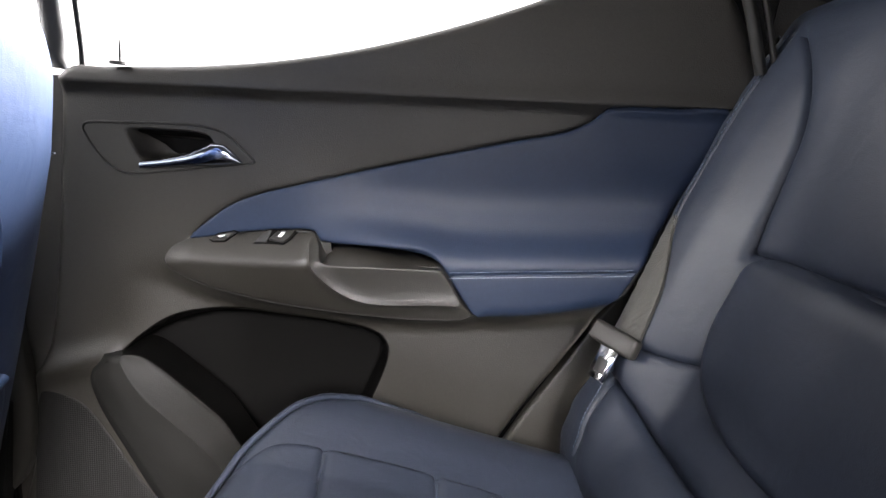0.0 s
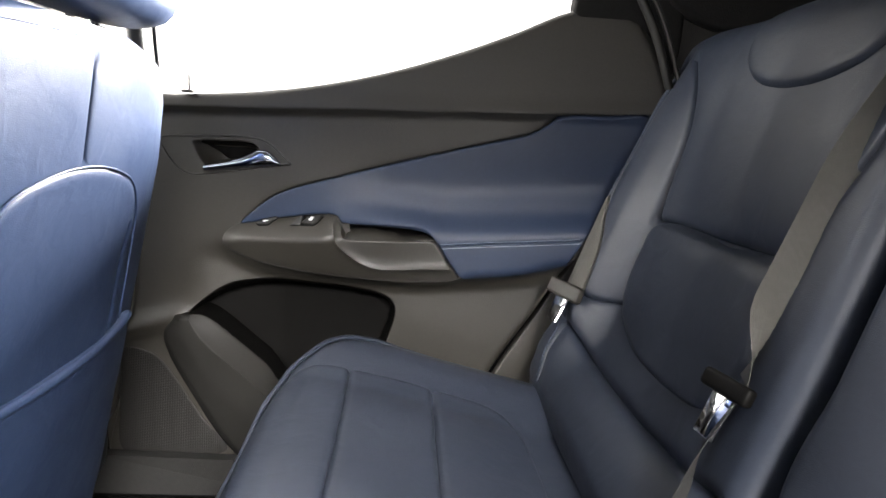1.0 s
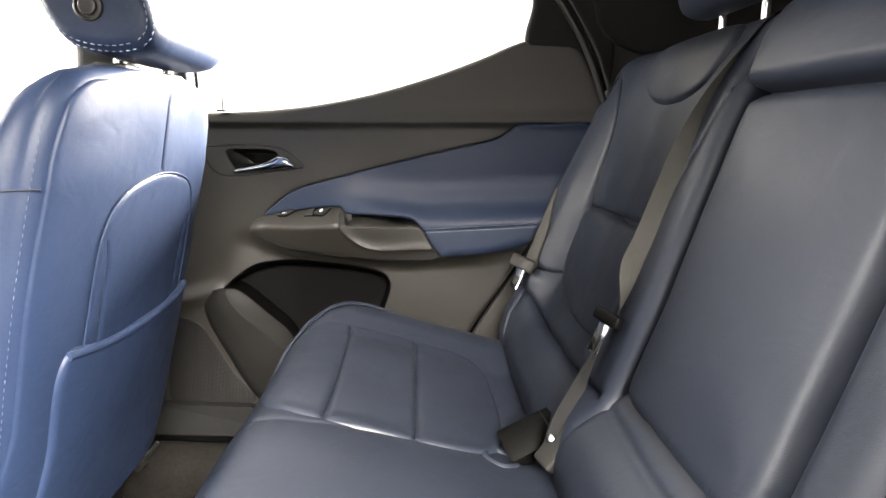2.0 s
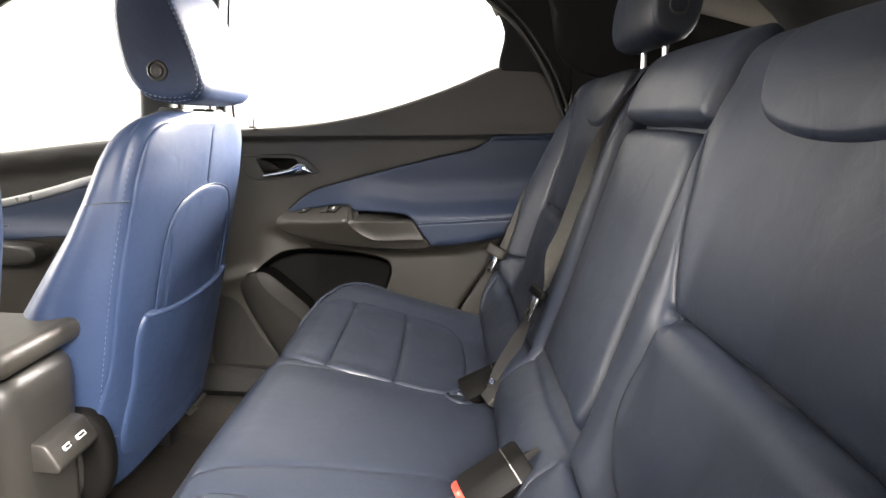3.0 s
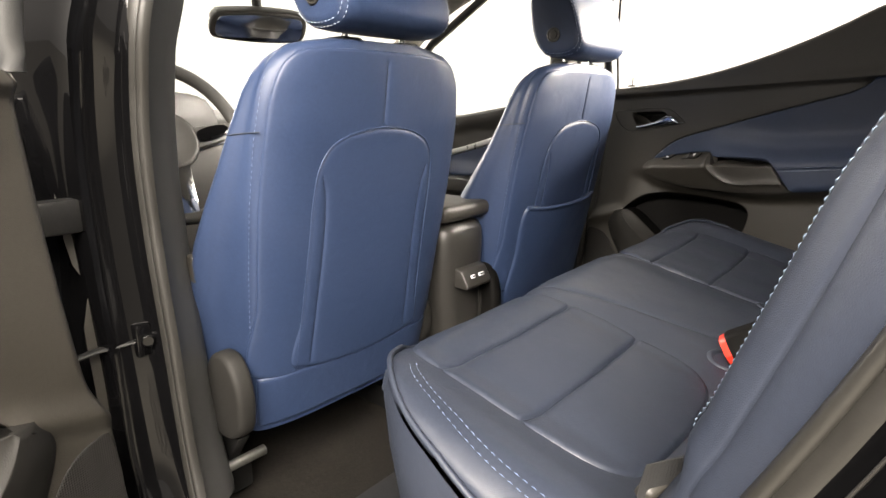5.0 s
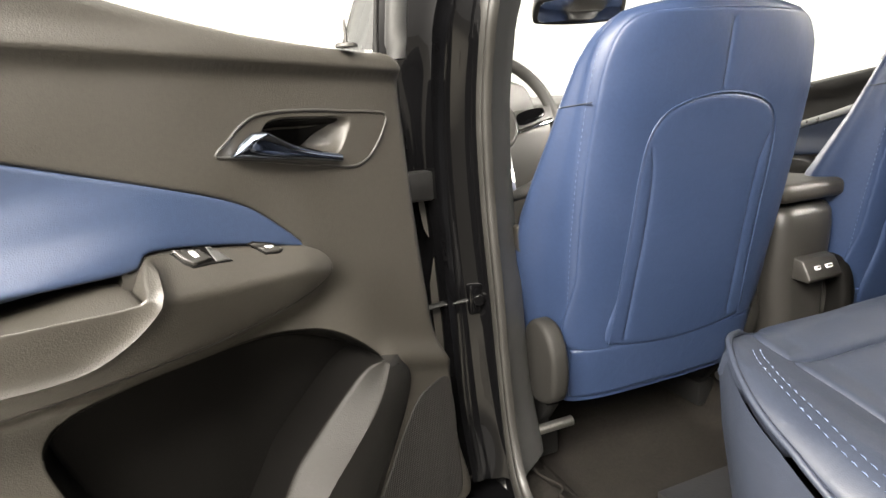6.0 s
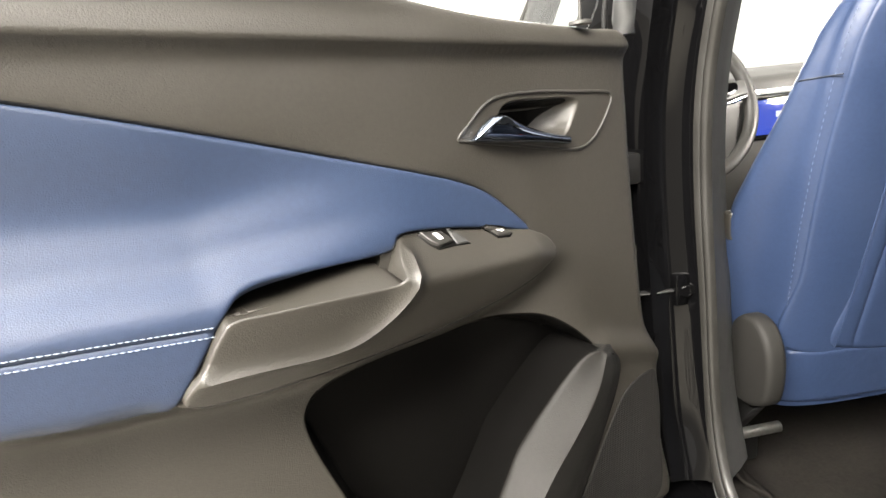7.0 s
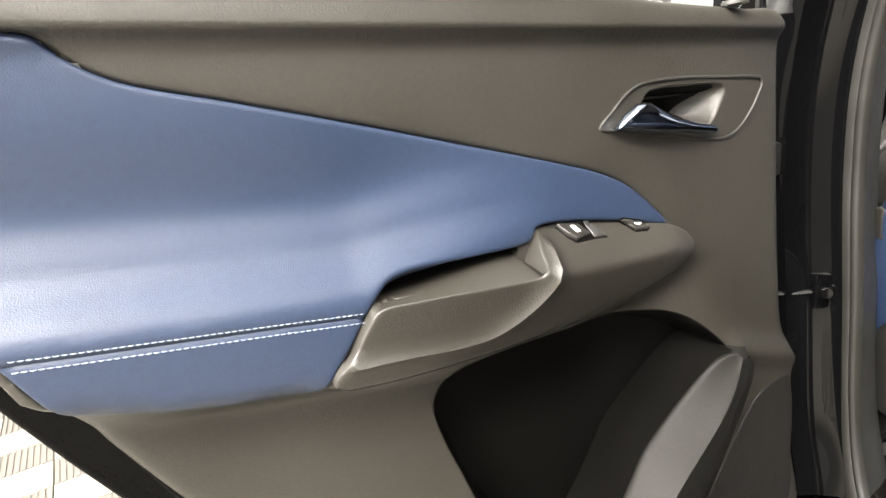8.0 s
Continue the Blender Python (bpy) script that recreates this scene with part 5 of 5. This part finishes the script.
    rg = mesh_object("rear_window", [(0.97, -0.52, 1.335), (0.97, 0.52, 1.335), (1.30, 0.56, 1.09), (1.30, -0.56, 1.09), (0.972, -0.52, 1.341), (0.972, 0.52, 1.341), (1.303, 0.56, 1.096), (1.303, -0.56, 1.096)],
                     [(0, 1, 2, 3), (7, 6, 5, 4), (0, 4, 5, 1), (1, 5, 6, 2), (2, 6, 7, 3), (3, 7, 4, 0)], GLASS, smooth=False, label="clear rear window")
    rg.visible_shadow = False
    tagged(rg, category="rear window", kind="structure")
    # windscreen
    ws = mesh_object("windscreen", [(-0.72, -0.57, 1.32), (-0.72, 0.57, 1.32), (-1.35, 0.62, 0.92), (-1.35, -0.62, 0.92), (-0.72, -0.57, 1.326), (-0.72, 0.57, 1.326), (-1.35, 0.62, 0.926), (-1.35, -0.62, 0.926)],
                     [(0, 1, 2, 3), (7, 6, 5, 4), (0, 4, 5, 1), (1, 5, 6, 2), (2, 6, 7, 3), (3, 7, 4, 0)], GLASS, smooth=False, label="clear windscreen")
    ws.visible_shadow = False
    tagged(ws, category="windscreen", kind="structure")


shell()


def near_centre_pillar():
    """The centre pillar at the open doorway: grey trim, rubber seal and the painted post with its check strap."""
    line = curve2([(-0.135, 1.36), (-0.135, 1.12), (-0.142, 1.03), (-0.165, 0.94), (-0.175, 0.86), (-0.172, 0.75), (-0.158, 0.62), (-0.138, 0.45), (-0.105, 0.345)], False, 0.02)

    def yy(z):
        return -0.65 + 0.26 * max(z - 1.02, 0) ** 1.0

    sec_in = [(0.004, 0.0), (-0.012, 0.018), (-0.030, 0.045), (-0.048, 0.068), (-0.075, 0.082), (-0.13, 0.086), (-0.13, 0.03)]
    rings = [[(x + a, yy(z) + b, z) for a, b in sec_in] for x, z in line]
    tagged(loft("pillar_left", rings, PILLAR, label="grey plastic centre pillar trim at the open doorway"), kind="structure", category="pillar")
    sec_out = [(0.0, 0.0), (0.004, -0.012), (-0.012, -0.022), (-0.020, -0.045), (-0.022, -0.070), (-0.055, -0.078), (-0.070, -0.10), (-0.16, -0.115), (-0.16, -0.01), (-0.05, 0.0)]
    rings = [[(x + a - 0.006, yy(z) + b, z) for a, b in sec_out] for x, z in line]
    tagged(loft("pillar_post", rings, GLOSS, label="gloss black painted centre pillar post"), kind="structure", category="pillar")


near_centre_pillar()


def door_seal():
    """One rubber seal round the open doorway."""
    loop = curve2([(0.10, -0.660, 0.322), (-0.06, -0.660, 0.322), (-0.103, -0.656, 0.35), (-0.138, -0.652, 0.45), (-0.158, -0.651, 0.62), (-0.172, -0.651, 0.75), (-0.175, -0.651, 0.86), (-0.165, -0.651, 0.94), (-0.140, -0.648, 1.04), (-0.132, -0.622, 1.14), (-0.12, -0.585, 1.28), (-0.06, -0.568, 1.33),
                   (0.20, -0.560, 1.345), (0.45, -0.565, 1.325), (0.57, -0.585, 1.26), (0.635, -0.615, 1.16), (0.672, -0.655, 1.06), (0.672, -0.672, 1.02), (0.660, -0.675, 0.97), (0.626, -0.675, 0.865), (0.590, -0.675, 0.775), (0.545, -0.675, 0.68), (0.48, -0.672, 0.56), (0.42, -0.668, 0.44), (0.36, -0.664, 0.36), (0.28, -0.660, 0.325)], step=0.015)
    seal = empty("door_seal", "grey rubber seal round the open doorway", "door seal")
    c = loop.mean(0)
    d = loop - c
    d[:, 1] = 0
    d /= np.linalg.norm(d, axis=1)[:, None]
    # section: along the outward way, and out of the car
    sec = [(-0.016, -0.006), (-0.0165, 0.002), (-0.013, 0.0065), (-0.0085, 0.007), (-0.0072, 0.0055), (-0.0058, 0.0072), (0.0, 0.0105), (0.007, 0.0115), (0.014, 0.0095), (0.0185, 0.005), (0.019, -0.006)]
    rings = []
    for p, w in zip(loop, d):
        shift = 0.001 + 0.014 * float(smoothstep(0.1, 0.45, p[0]))
        rings.append([(p[0] + w[0] * (a + shift), p[1] - b, p[2] + w[2] * (a + shift)) for a, b in sec])
    rings.append(rings[0])
    loft("bulb", rings, RUBBER, seal, caps=False, sharp=80)
    lip = [p + w * (0.0275 + 0.014 * float(smoothstep(0.1, 0.45, p[0]))) + np.array([0, -0.004, 0]) for p, w in zip(loop, d)]
    tube("pinch_flange", lip, 0.0016, PILLAR, seal, sides=8, up=(0, 1, 0), closed=True)


door_seal()

# ---- doors ----
right_door = rear_door()
OPEN = Matrix.Translation((DOOR_T[0], DOOR_T[1], 0)) @ Matrix.Rotation(radians(DOOR_TURN), 4, "Z") @ Matrix.Translation((0, -0.70, DOOR_DROP)) @ Matrix.Diagonal((1, -1, 1, 1))
left_door = copy_thing(right_door, OPEN)
right_door.matrix_basis = pose(0, 0.70, 0)
tagged(left_door, "wide open rear car door with dark plastic panel and navy vinyl insert")
far_front = front_door()
copy_thing(far_front, pose(0, -0.70, 0) @ Matrix.Diagonal((1, -1, 1, 1)))

# ---- seats ----
driver_seat = front_seat(False)
driver_seat.matrix_basis = pose(0.0, -0.335, 0.0)
tagged(driver_seat, "navy leather driver's seat with arched back panel")
passenger_seat = front_seat(True)
passenger_seat.matrix_basis = pose(0.020, 0.289, -0.002) @ Matrix.Diagonal((1, 1.025, 1, 1))
tagged(passenger_seat, "navy leather front passenger seat with map pocket")
bench = empty("rear_bench", "navy leather rear bench seat with sewn panels and white stitching", "car seat")
rear_backrest(bench)
rear_cushion(bench)
h1 = rear_headrest()
copy_thing(h1, pose(0, -0.335, 0))
h1.matrix_basis = pose(0, 0.345, 0)


# ---- centre console ----
def centre_console():
    con = empty("centre_console", "dark plastic centre console with rear charging sockets", "car console")
    y0 = -0.012
    rings = []
    for z, x, hw in ((0.28, -0.118, 0.052), (0.36, -0.122, 0.054), (0.45, -0.126, 0.060), (0.54, -0.130, 0.070), (0.58, -0.130, 0.074), (0.65, -0.127, 0.076), (0.675, -0.129, 0.075), (0.688, -0.136, 0.070), (0.694, -0.148, 0.062)):
        r = 0.034
        arc = [(x - r + r * math.cos(t), -hw + r - r * math.sin(t)) for t in np.linspace(math.pi / 2, 0, 7)]
        sec = arc + [(p, -q) for p, q in arc[::-1]] + [(-0.60, hw), (-0.60, -hw)]
        rings.append([(p, y0 + q, z) for p, q in sec])
    loft("housing", rings, TRIM_SATIN, con, "satin dark plastic housing", sharp=50)
    lid = box((-0.46, y0 - 0.080, 0.700), (-0.122, y0 + 0.080, 0.736), 0.014, 4)
    part("lid", lid, TRIM, con, "soft black arm rest lid")
    # socket plate that juts out of the rear face
    plate = prism([(-0.14, 0.600), (-0.112, 0.594), (-0.094, 0.562), (-0.098, 0.554), (-0.14, 0.556)], 1, y0 - 0.040, y0 + 0.046, 0.003)
    pl = part("socket_plate", plate, TRIM_SATIN, con, "slanted plate with two charging sockets")
    turn = pose(-0.1015, 0, 0.5795, 0, 60.6, 0)
    for y, w in ((-0.014, 0.0085), (0.016, 0.013)):
        part("socket", moved(box((-0.0035, y0 + y - w / 2 - 0.002, -0.001), (0.0035, y0 + y + w / 2 + 0.002, 0.0022), 0.001), turn), WHITE, pl, "white outlined charging socket")
        part("slot", moved(box((-0.0018, y0 + y - w / 2, 0.001), (0.0018, y0 + y + w / 2, 0.0028), 0.0005), turn), BLACK, pl)
    # rounded knee beside the seat
    part("side_bulge", prism(curve2([(-0.118, 0.43), (-0.100, 0.47), (-0.098, 0.52), (-0.112, 0.565), (-0.14, 0.585), (-0.20, 0.575), (-0.24, 0.50), (-0.23, 0.42), (-0.16, 0.41)], step=0.012), 1, y0 + 0.064, y0 + 0.100, 0.014, 4), HOLLOW, con)


centre_console()


# ---- belts and buckles ----
def buckle(name, at, m, label, red):
    b = empty(name, label, "seat belt buckle", "seat belt buckles")
    def section(x, k):
        return [(x, y * k, z * k) for y, z in ((-0.022, -0.013), (0.022, -0.013), (0.0245, -0.004), (0.022, 0.006), (0.004, 0.0165), (-0.004, 0.0165), (-0.022, 0.006), (-0.0245, -0.004))]
    loft("housing", [section(-0.040, 0.9), section(-0.036, 1.0), section(0.030, 1.04), section(0.034, 0.98)], HOLLOW, b, "black plastic housing", sharp=30)
    loft("seam", [section(-0.0225, 1.022), section(-0.0212, 1.022)], TRIM_SATIN, b, "fine seam round the housing", sharp=30)
    if red:
        loft("release_button", [section(0.033, 0.93), section(0.040, 0.90), section(0.042, 0.82)], RED, b, "red push button", sharp=30)
    tube("stalk", [(-0.055, 0, -0.006), (-0.045, 0, -0.004), (-0.03, 0, 0)], 0.012, WEB_BLACK, b, sides=10, flat=0.3, up=(0, 1, 0))
    b.matrix_basis = Matrix.Translation(at) @ m @ Matrix.Scale(1.14, 4)
    return b


def axes(along, across):
    """A turn whose x runs along and whose y lies across."""
    x = Vector(along).normalized()
    z = x.cross(Vector(across)).normalized()
    return Matrix((x, z.cross(x), z)).transposed().to_4x4()


buckle("seat_belt_buckle", (0.468, -0.112, 0.616), axes((-0.82, -0.24, -0.52), (0.15, -0.85, -0.5)), "black belt buckle with red button in the bench gap", True)
buckle("seat_belt_buckle", (0.474, 0.205, 0.588), axes((-0.85, -0.1, -0.45), (0.2, -0.9, -0.35)), "black belt buckle lying face down on the bench", False)


def belts():
    belt = empty("outer_seat_belt", "grey outer seat belt with tongue at the far door", "seat belt", "seat belts")
    web = [(0.598, 0.872), (0.600, 0.80), (0.597, 0.74), (0.594, 0.712), (0.585, 0.706), (0.560, 0.706), (0.551, 0.712), (0.552, 0.74), (0.560, 0.80), (0.582, 0.85)]
    sheet("webbing", curve2(mirror(web, 1), step=0.008), back_surf, WEB, belt, step=0.008, r=0.0015, drop=0.0006, skirt=0.004, lift=0.0045)
    at = on_surface(back_surf, mirror([(0.574, 0.718)], 1), 0.012)[0]
    tongue = Matrix.Translation(at[0]) @ Euler((radians(10), radians(-68), radians(16))).to_matrix().to_4x4()
    part("tongue_cover", moved(box((-0.011, -0.033, -0.007), (0.013, 0.033, 0.009), 0.005, 3), tongue), TRIM, belt, "grey plastic tongue cover")
    bm = box((-0.050, -0.013, -0.0015), (-0.010, 0.013, 0.0015), 0.001)
    part("tongue", moved(bm, tongue), CHROME, belt, "steel tongue")
    part("tongue_window", moved(box((-0.042, -0.008, -0.0022), (-0.024, 0.008, 0.0022), 0.0006), tongue), BLACK, belt)

    mid = empty("middle_seat_belt", "black middle seat belt hanging over the backrest", "seat belt", "seat belts")
    top = [(0.735, 0.190, 1.140), (0.690, 0.188, 1.110), (0.655, 0.186, 1.045), (0.628, 0.186, 0.965), (0.598, 0.190, 0.865), (0.568, 0.196, 0.765)]
    strap("upper_webbing", top, 0.046, WEB, mid, across=[(0.35, 0.94, 0), (0.45, 0.9, 0), (0.9, 0.3, 0), (0.78, -0.5, 0.2), (0.7, -0.6, 0.2), (0.4, 0.9, 0)])
    low = [(0.566, 0.196, 0.76), (0.540, 0.190, 0.71), (0.515, 0.172, 0.66), (0.502, 0.160, 0.632), (0.494, 0.150, 0.604)]
    strap("lower_webbing", low, 0.040, WEB_BLACK, mid, across=[(0.35, 0.94, 0), (0.7, 0.7, 0.2), (0.8, 0.3, 0.4)])
    tongue = Matrix.Translation((0.555, 0.195, 0.757)) @ Euler((radians(0), radians(-68), radians(12))).to_matrix().to_4x4()
    part("tongue_cover", moved(box((-0.008, -0.027, -0.005), (0.009, 0.027, 0.007), 0.004, 3), tongue), HOLLOW, mid, "black plastic tongue cover")
    part("tongue", moved(box((-0.048, -0.012, -0.0015), (-0.008, 0.012, 0.0015), 0.001), tongue), CHROME, mid, "steel tongue")
    part("mini_buckle", moved(box((-0.028, -0.015, -0.009), (0.028, 0.015, 0.009), 0.004, 3), Matrix.Translation((0.494, 0.150, 0.604)) @ Euler((0.3, -0.9, 0.2)).to_matrix().to_4x4()), TRIM_DARK, mid, "small black anchor buckle")
    knob("rivet", (0.484, 0.140, 0.622), (-0.7, -0.6, 0.4), 0.005, 0.004, CHROME, mid)

    left = empty("outer_seat_belt", "black belt end at the open doorway side", "seat belt", "seat belts")
    strap("webbing", [(0.53, -0.60, 0.52), (0.515, -0.60, 0.60), (0.505, -0.598, 0.66), (0.51, -0.60, 0.69)], 0.046, WEB_BLACK, left, across=(0.5, 0.86, 0))
    part("tongue_cover", moved(box((-0.008, -0.020, -0.006), (0.010, 0.022, 0.007), 0.005, 3), Matrix.Translation((0.500, -0.592, 0.660)) @ Euler((0.2, -0.9, -0.5)).to_matrix().to_4x4()), TRIM, left, "black plastic tongue cover")


belts()


# ---- front cabin: wheel, dashboard, mirror ----
def front_cabin():
    dash = empty("dashboard", "dark plastic dashboard with a lit centre screen", "dashboard")
    prof = [(-0.98, 0.55), (-0.93, 0.70), (-0.92, 0.84), (-0.95, 0.900), (-1.10, 0.925), (-1.40, 0.93), (-1.40, 0.45), (-1.05, 0.45)]
    part("body", prism(prof, 1, -0.62, 0.62, 0.02, 3), TRIM_DARK, dash)
    part("vent_strip", box((-0.925, -0.18, 0.852), (-0.905, 0.20, 0.866), 0.003), SILVER, dash, "thin silver strip")
    part("screen_bezel", box((-0.925, -0.045, 0.735), (-0.90, 0.225, 0.845), 0.006), GLOSS, dash)
    part("screen", box((-0.902, -0.035, 0.745), (-0.8975, 0.215, 0.838), 0.001), SCREEN, dash, "lit blue display")
    for lo, hi in (((0.035, 0.790), (0.150, 0.806)), ((0.070, 0.781), (0.120, 0.815)), ((0.075, 0.762), (0.135, 0.768))):
        part("screen_shape", box((-0.8985, lo[0], lo[1]), (-0.8968, hi[0], hi[1]), 0.0003), SCREEN_WHITE, dash, "white shape on the lit display")
    part("cluster_hood", prism(curve2([(-0.52, 0.86), (-0.50, 0.955), (-0.335, 0.975), (-0.17, 0.955), (-0.15, 0.86)], step=0.03), 0, -1.06, -0.88, 0.01, 2), TRIM_DARK, dash)
    wheel = empty("steering_wheel", "black leather steering wheel with silver spokes", "steering wheel")
    rim = [(0, 0.182 * math.cos(a), 0.182 * math.sin(a)) for a in np.linspace(0, 2 * math.pi, 65)[:-1]]
    tube("rim", rim, 0.0155, TRIM_DARK, wheel, sides=14, up=(1, 0, 0), closed=True)
    knob("hub", (-0.02, 0, 0), (1, 0, 0), 0.07, 0.035, TRIM_DARK, wheel, dish=0.1)
    for y0, z0, y1, z1 in ((0.05, 0.0, 0.175, 0.02), (-0.05, 0.0, -0.175, 0.02)):
        part("spoke", prism([(y0, z0 - 0.025), (y0, z0 + 0.028), (y1, z1 + 0.02), (y1, z1 - 0.02)], 0, -0.012, 0.012, 0.004), TRIM_DARK, wheel)
        part("spoke_bezel", prism([(y0 * 1.2, z0 - 0.030), (y0 * 1.2, z0 - 0.022), (y1 * 0.95, z1 - 0.016), (y1 * 0.95, z1 - 0.026)], 0, -0.008, 0.016, 0.002), CHROME, wheel, "silver spoke edge")
        part("switch_pad", prism(curve2([(y0 * 1.35, z0 - 0.010), (y0 * 1.35, z0 + 0.018), (y1 * 0.82, z1 + 0.012), (y1 * 0.82, z1 - 0.010)], step=0.01), 0, 0.010, 0.017, 0.003), GLOSS, wheel)
    part("lower_spoke", prism([(-0.03, -0.05), (0.03, -0.05), (0.022, -0.175), (-0.022, -0.175)], 0, -0.012, 0.012, 0.004), CHROME, wheel, "silver lower spoke")
    tube("column", [(-0.22, 0, 0), (-0.02, 0, 0)], 0.045, TRIM_DARK, wheel, sides=16)
    wheel.matrix_basis = pose(WHEEL[0], WHEEL[1], WHEEL[2], 0, -22, 0)
    mir = empty("rear_view_mirror", "rear-view mirror hanging at the windscreen", "mirror")
    part("housing", prism(curve2([(-0.11, -0.030), (-0.118, 0.0), (-0.105, 0.034), (0.105, 0.040), (0.118, 0.0), (0.105, -0.032)], step=0.02), 0, -0.02, 0.012, 0.006, 3), TRIM, mir, "dark grey mirror housing")
    part("glass", prism(curve2([(-0.100, -0.024), (-0.106, 0.0), (-0.096, 0.028), (0.096, 0.033), (0.106, 0.0), (0.096, -0.026)], step=0.02), 0, 0.012, 0.0145, 0.001), CHROME, mir, "mirror glass")
    tube("stem", [(-0.015, 0, 0.02), (-0.06, 0, 0.07), (-0.10, 0, 0.10)], 0.012, TRIM_DARK, mir)
    mir.matrix_basis = pose(MIRROR[0], MIRROR[1], MIRROR[2], 0, 36, -16)


front_cabin()


# ---- hardware at the open doorway ----
def doorway_hardware():
    # the jamb behind the seal slopes out and back; t runs up along it, o outward, n off its face
    t, o = Vector((0.35, 0, 0.93)).normalized(), Vector((0.66, -0.755, 0)).normalized()
    n = o.cross(t).normalized()
    n = n if n.x < 0 else -n
    m = Matrix((t, o, n)).transposed().to_4x4()
    st = empty("door_striker", "zinc steel door striker bolted to the door jamb", "door striker")
    at = Vector((0.667, -0.721, 0.844))
    plate = curve2([(-0.020, -0.006), (-0.015, 0.007), (0.015, 0.008), (0.021, 0.0), (0.015, -0.008), (-0.014, -0.008)], step=0.003)
    base = part("plate", moved(prism(plate, 2, -0.004, 0.004, 0.0015), Matrix.Translation(at) @ m), BLACK, st, "dark coated striker plate")
    for k in (-0.012, 0.012):
        knob("bolt", tuple(at + t * k + n * 0.003), tuple(n), 0.0042, 0.003, BLACK, base, dish=0.9)
    p, q = Vector((0.650, -0.699, 0.847)) + n * 0.012, Vector((0.678, -0.733, 0.843)) + n * 0.012
    tube("bar", [p, p + (q - p) * 0.5, q], 0.0042, GLOSS, st, sides=12, label="black coated striker bar")
    tube("bright_end", [p - (q - p) * 0.02, p + (q - p) * 0.30], 0.0044, CHROME, st, sides=12, label="bright end of the striker bar")
    lp = empty("latch_loop", "bright zinc wire loop on the door jamb", "latch loop")
    pts = [Vector((0.679, -0.741, 0.815)) + n * 0.002, Vector((0.672, -0.735, 0.820)) + n * 0.012, Vector((0.664, -0.724, 0.829)) + n * 0.014, Vector((0.672, -0.730, 0.834)) + n * 0.014, Vector((0.686, -0.745, 0.832)) + n * 0.010, Vector((0.694, -0.754, 0.829)) + n * 0.001]
    tube("wire", curve2(pts, False, 0.004), 0.0048, STEEL, lp, sides=12)
    jamb = curve2([(0.500, 0.56), (0.565, 0.68), (0.610, 0.775), (0.645, 0.865), (0.680, 0.97)], False, 0.02)
    for k, r, mat, nm in ((0.09, 0.0016, TRIM_SATIN, "jamb_seam"), (0.30, 0.0042, TRIM_SATIN, "jamb_strip"), (0.40, 0.0022, TRIM_SATIN, "jamb_seam"), (0.60, 0.0075, TRIM_SATIN, "jamb_strip"), (0.72, 0.0025, PILLAR, "jamb_edge")):
        tagged(tube(nm, [(x + 0.10 * k, -0.685 - 0.115 * k, z) for x, z in jamb], r, mat, sides=10, flat=0.6, label="dark edge strip along the door jamb"), kind="structure", category="trim")
    ck = empty("door_check_strap", "steel door check strap between pillar and open door", "door check")
    tube("arm", [(-0.18, -0.675, 0.624), (-0.20, -0.73, 0.618), (-0.195, -0.80, 0.612)], 0.008, BLACK, ck, flat=0.4)
    part("bracket", box((-0.198, -0.69, 0.600), (-0.172, -0.664, 0.648), 0.004), GLOSS, ck)
    knob("bolt", (-0.173, -0.675, 0.624), (1, -0.3, 0), 0.009, 0.008, GLOSS, ck, dish=0.2)
    back = left_door.matrix_basis.inverted()
    for z in (0.50, 0.80):
        leaf = part("hinge", box((-0.235, -0.80, z - 0.022), (-0.208, -0.72, z + 0.022), 0.005), BLACK, left_door, "black painted hinge")
        tube("hinge_pin", [(-0.205, -0.795, z - 0.045), (-0.205, -0.795, z + 0.045)], 0.009, BLACK, leaf)
        leaf.matrix_parent_inverse = back
    ba = empty("belt_anchor", "grey belt guide on the centre pillar", "belt anchor")
    part("guide", moved(box((-0.010, -0.012, -0.022), (0.010, 0.012, 0.022), 0.005, 3), pose(-0.205, -0.578, 0.700)), TRIM, ba)


doorway_hardware()


# ---- booth floor of clip-together tiles ----
def booth_floor():
    n = 60.0
    tagged(mesh_object("ground", [(-n, -n, -0.012), (n, -n, -0.012), (n, n, -0.012), (-n, n, -0.012)], [(0, 1, 2, 3)], TILE_LIGHT, smooth=False, label="pale booth floor"), category="floor", kind="structure")
    mat = tagged(new("floor_tiling"), "cream and grey clip-together floor tiles", "floor", kind="structure")
    T = 0.15
    # one tile: a frame with ribs on the dark half
    def tile_mesh(ribbed):
        bm = bmesh.new()
        def add(lo, hi):
            c = box(lo, hi, 0.0)
            me = bpy.data.meshes.new("t")
            c.to_mesh(me)
            c.free()
            bm.from_mesh(me)
        if ribbed:
            for k in range(9):
                y = (k + 0.5) / 9 * T
                add((0.003, y - 0.005, -0.012), (T - 0.003, y + 0.005, 0.0))
            add((0.002, 0.002, -0.012), (T - 0.002, T - 0.002, -0.004))
        else:
            add((0.002, 0.002, -0.012), (T - 0.002, T - 0.002, 0.0))
        me = bpy.data.meshes.new("tile")
        bm.to_mesh(me)
        bm.free()
        me.materials.append(TILE_DARK if ribbed else TILE_LIGHT)
        return me
    ma, mb = tile_mesh(False), tile_mesh(True)
    for i in range(-24, 3):
        for j in range(-18, -4):
            ob = new("tile", ma if (i + j) % 2 else mb)
            ob.parent = mat
            ob.matrix_basis = pose(0, 0, 0, 0, 0, 32) @ pose(i * T, j * T, 0)


booth_floor()
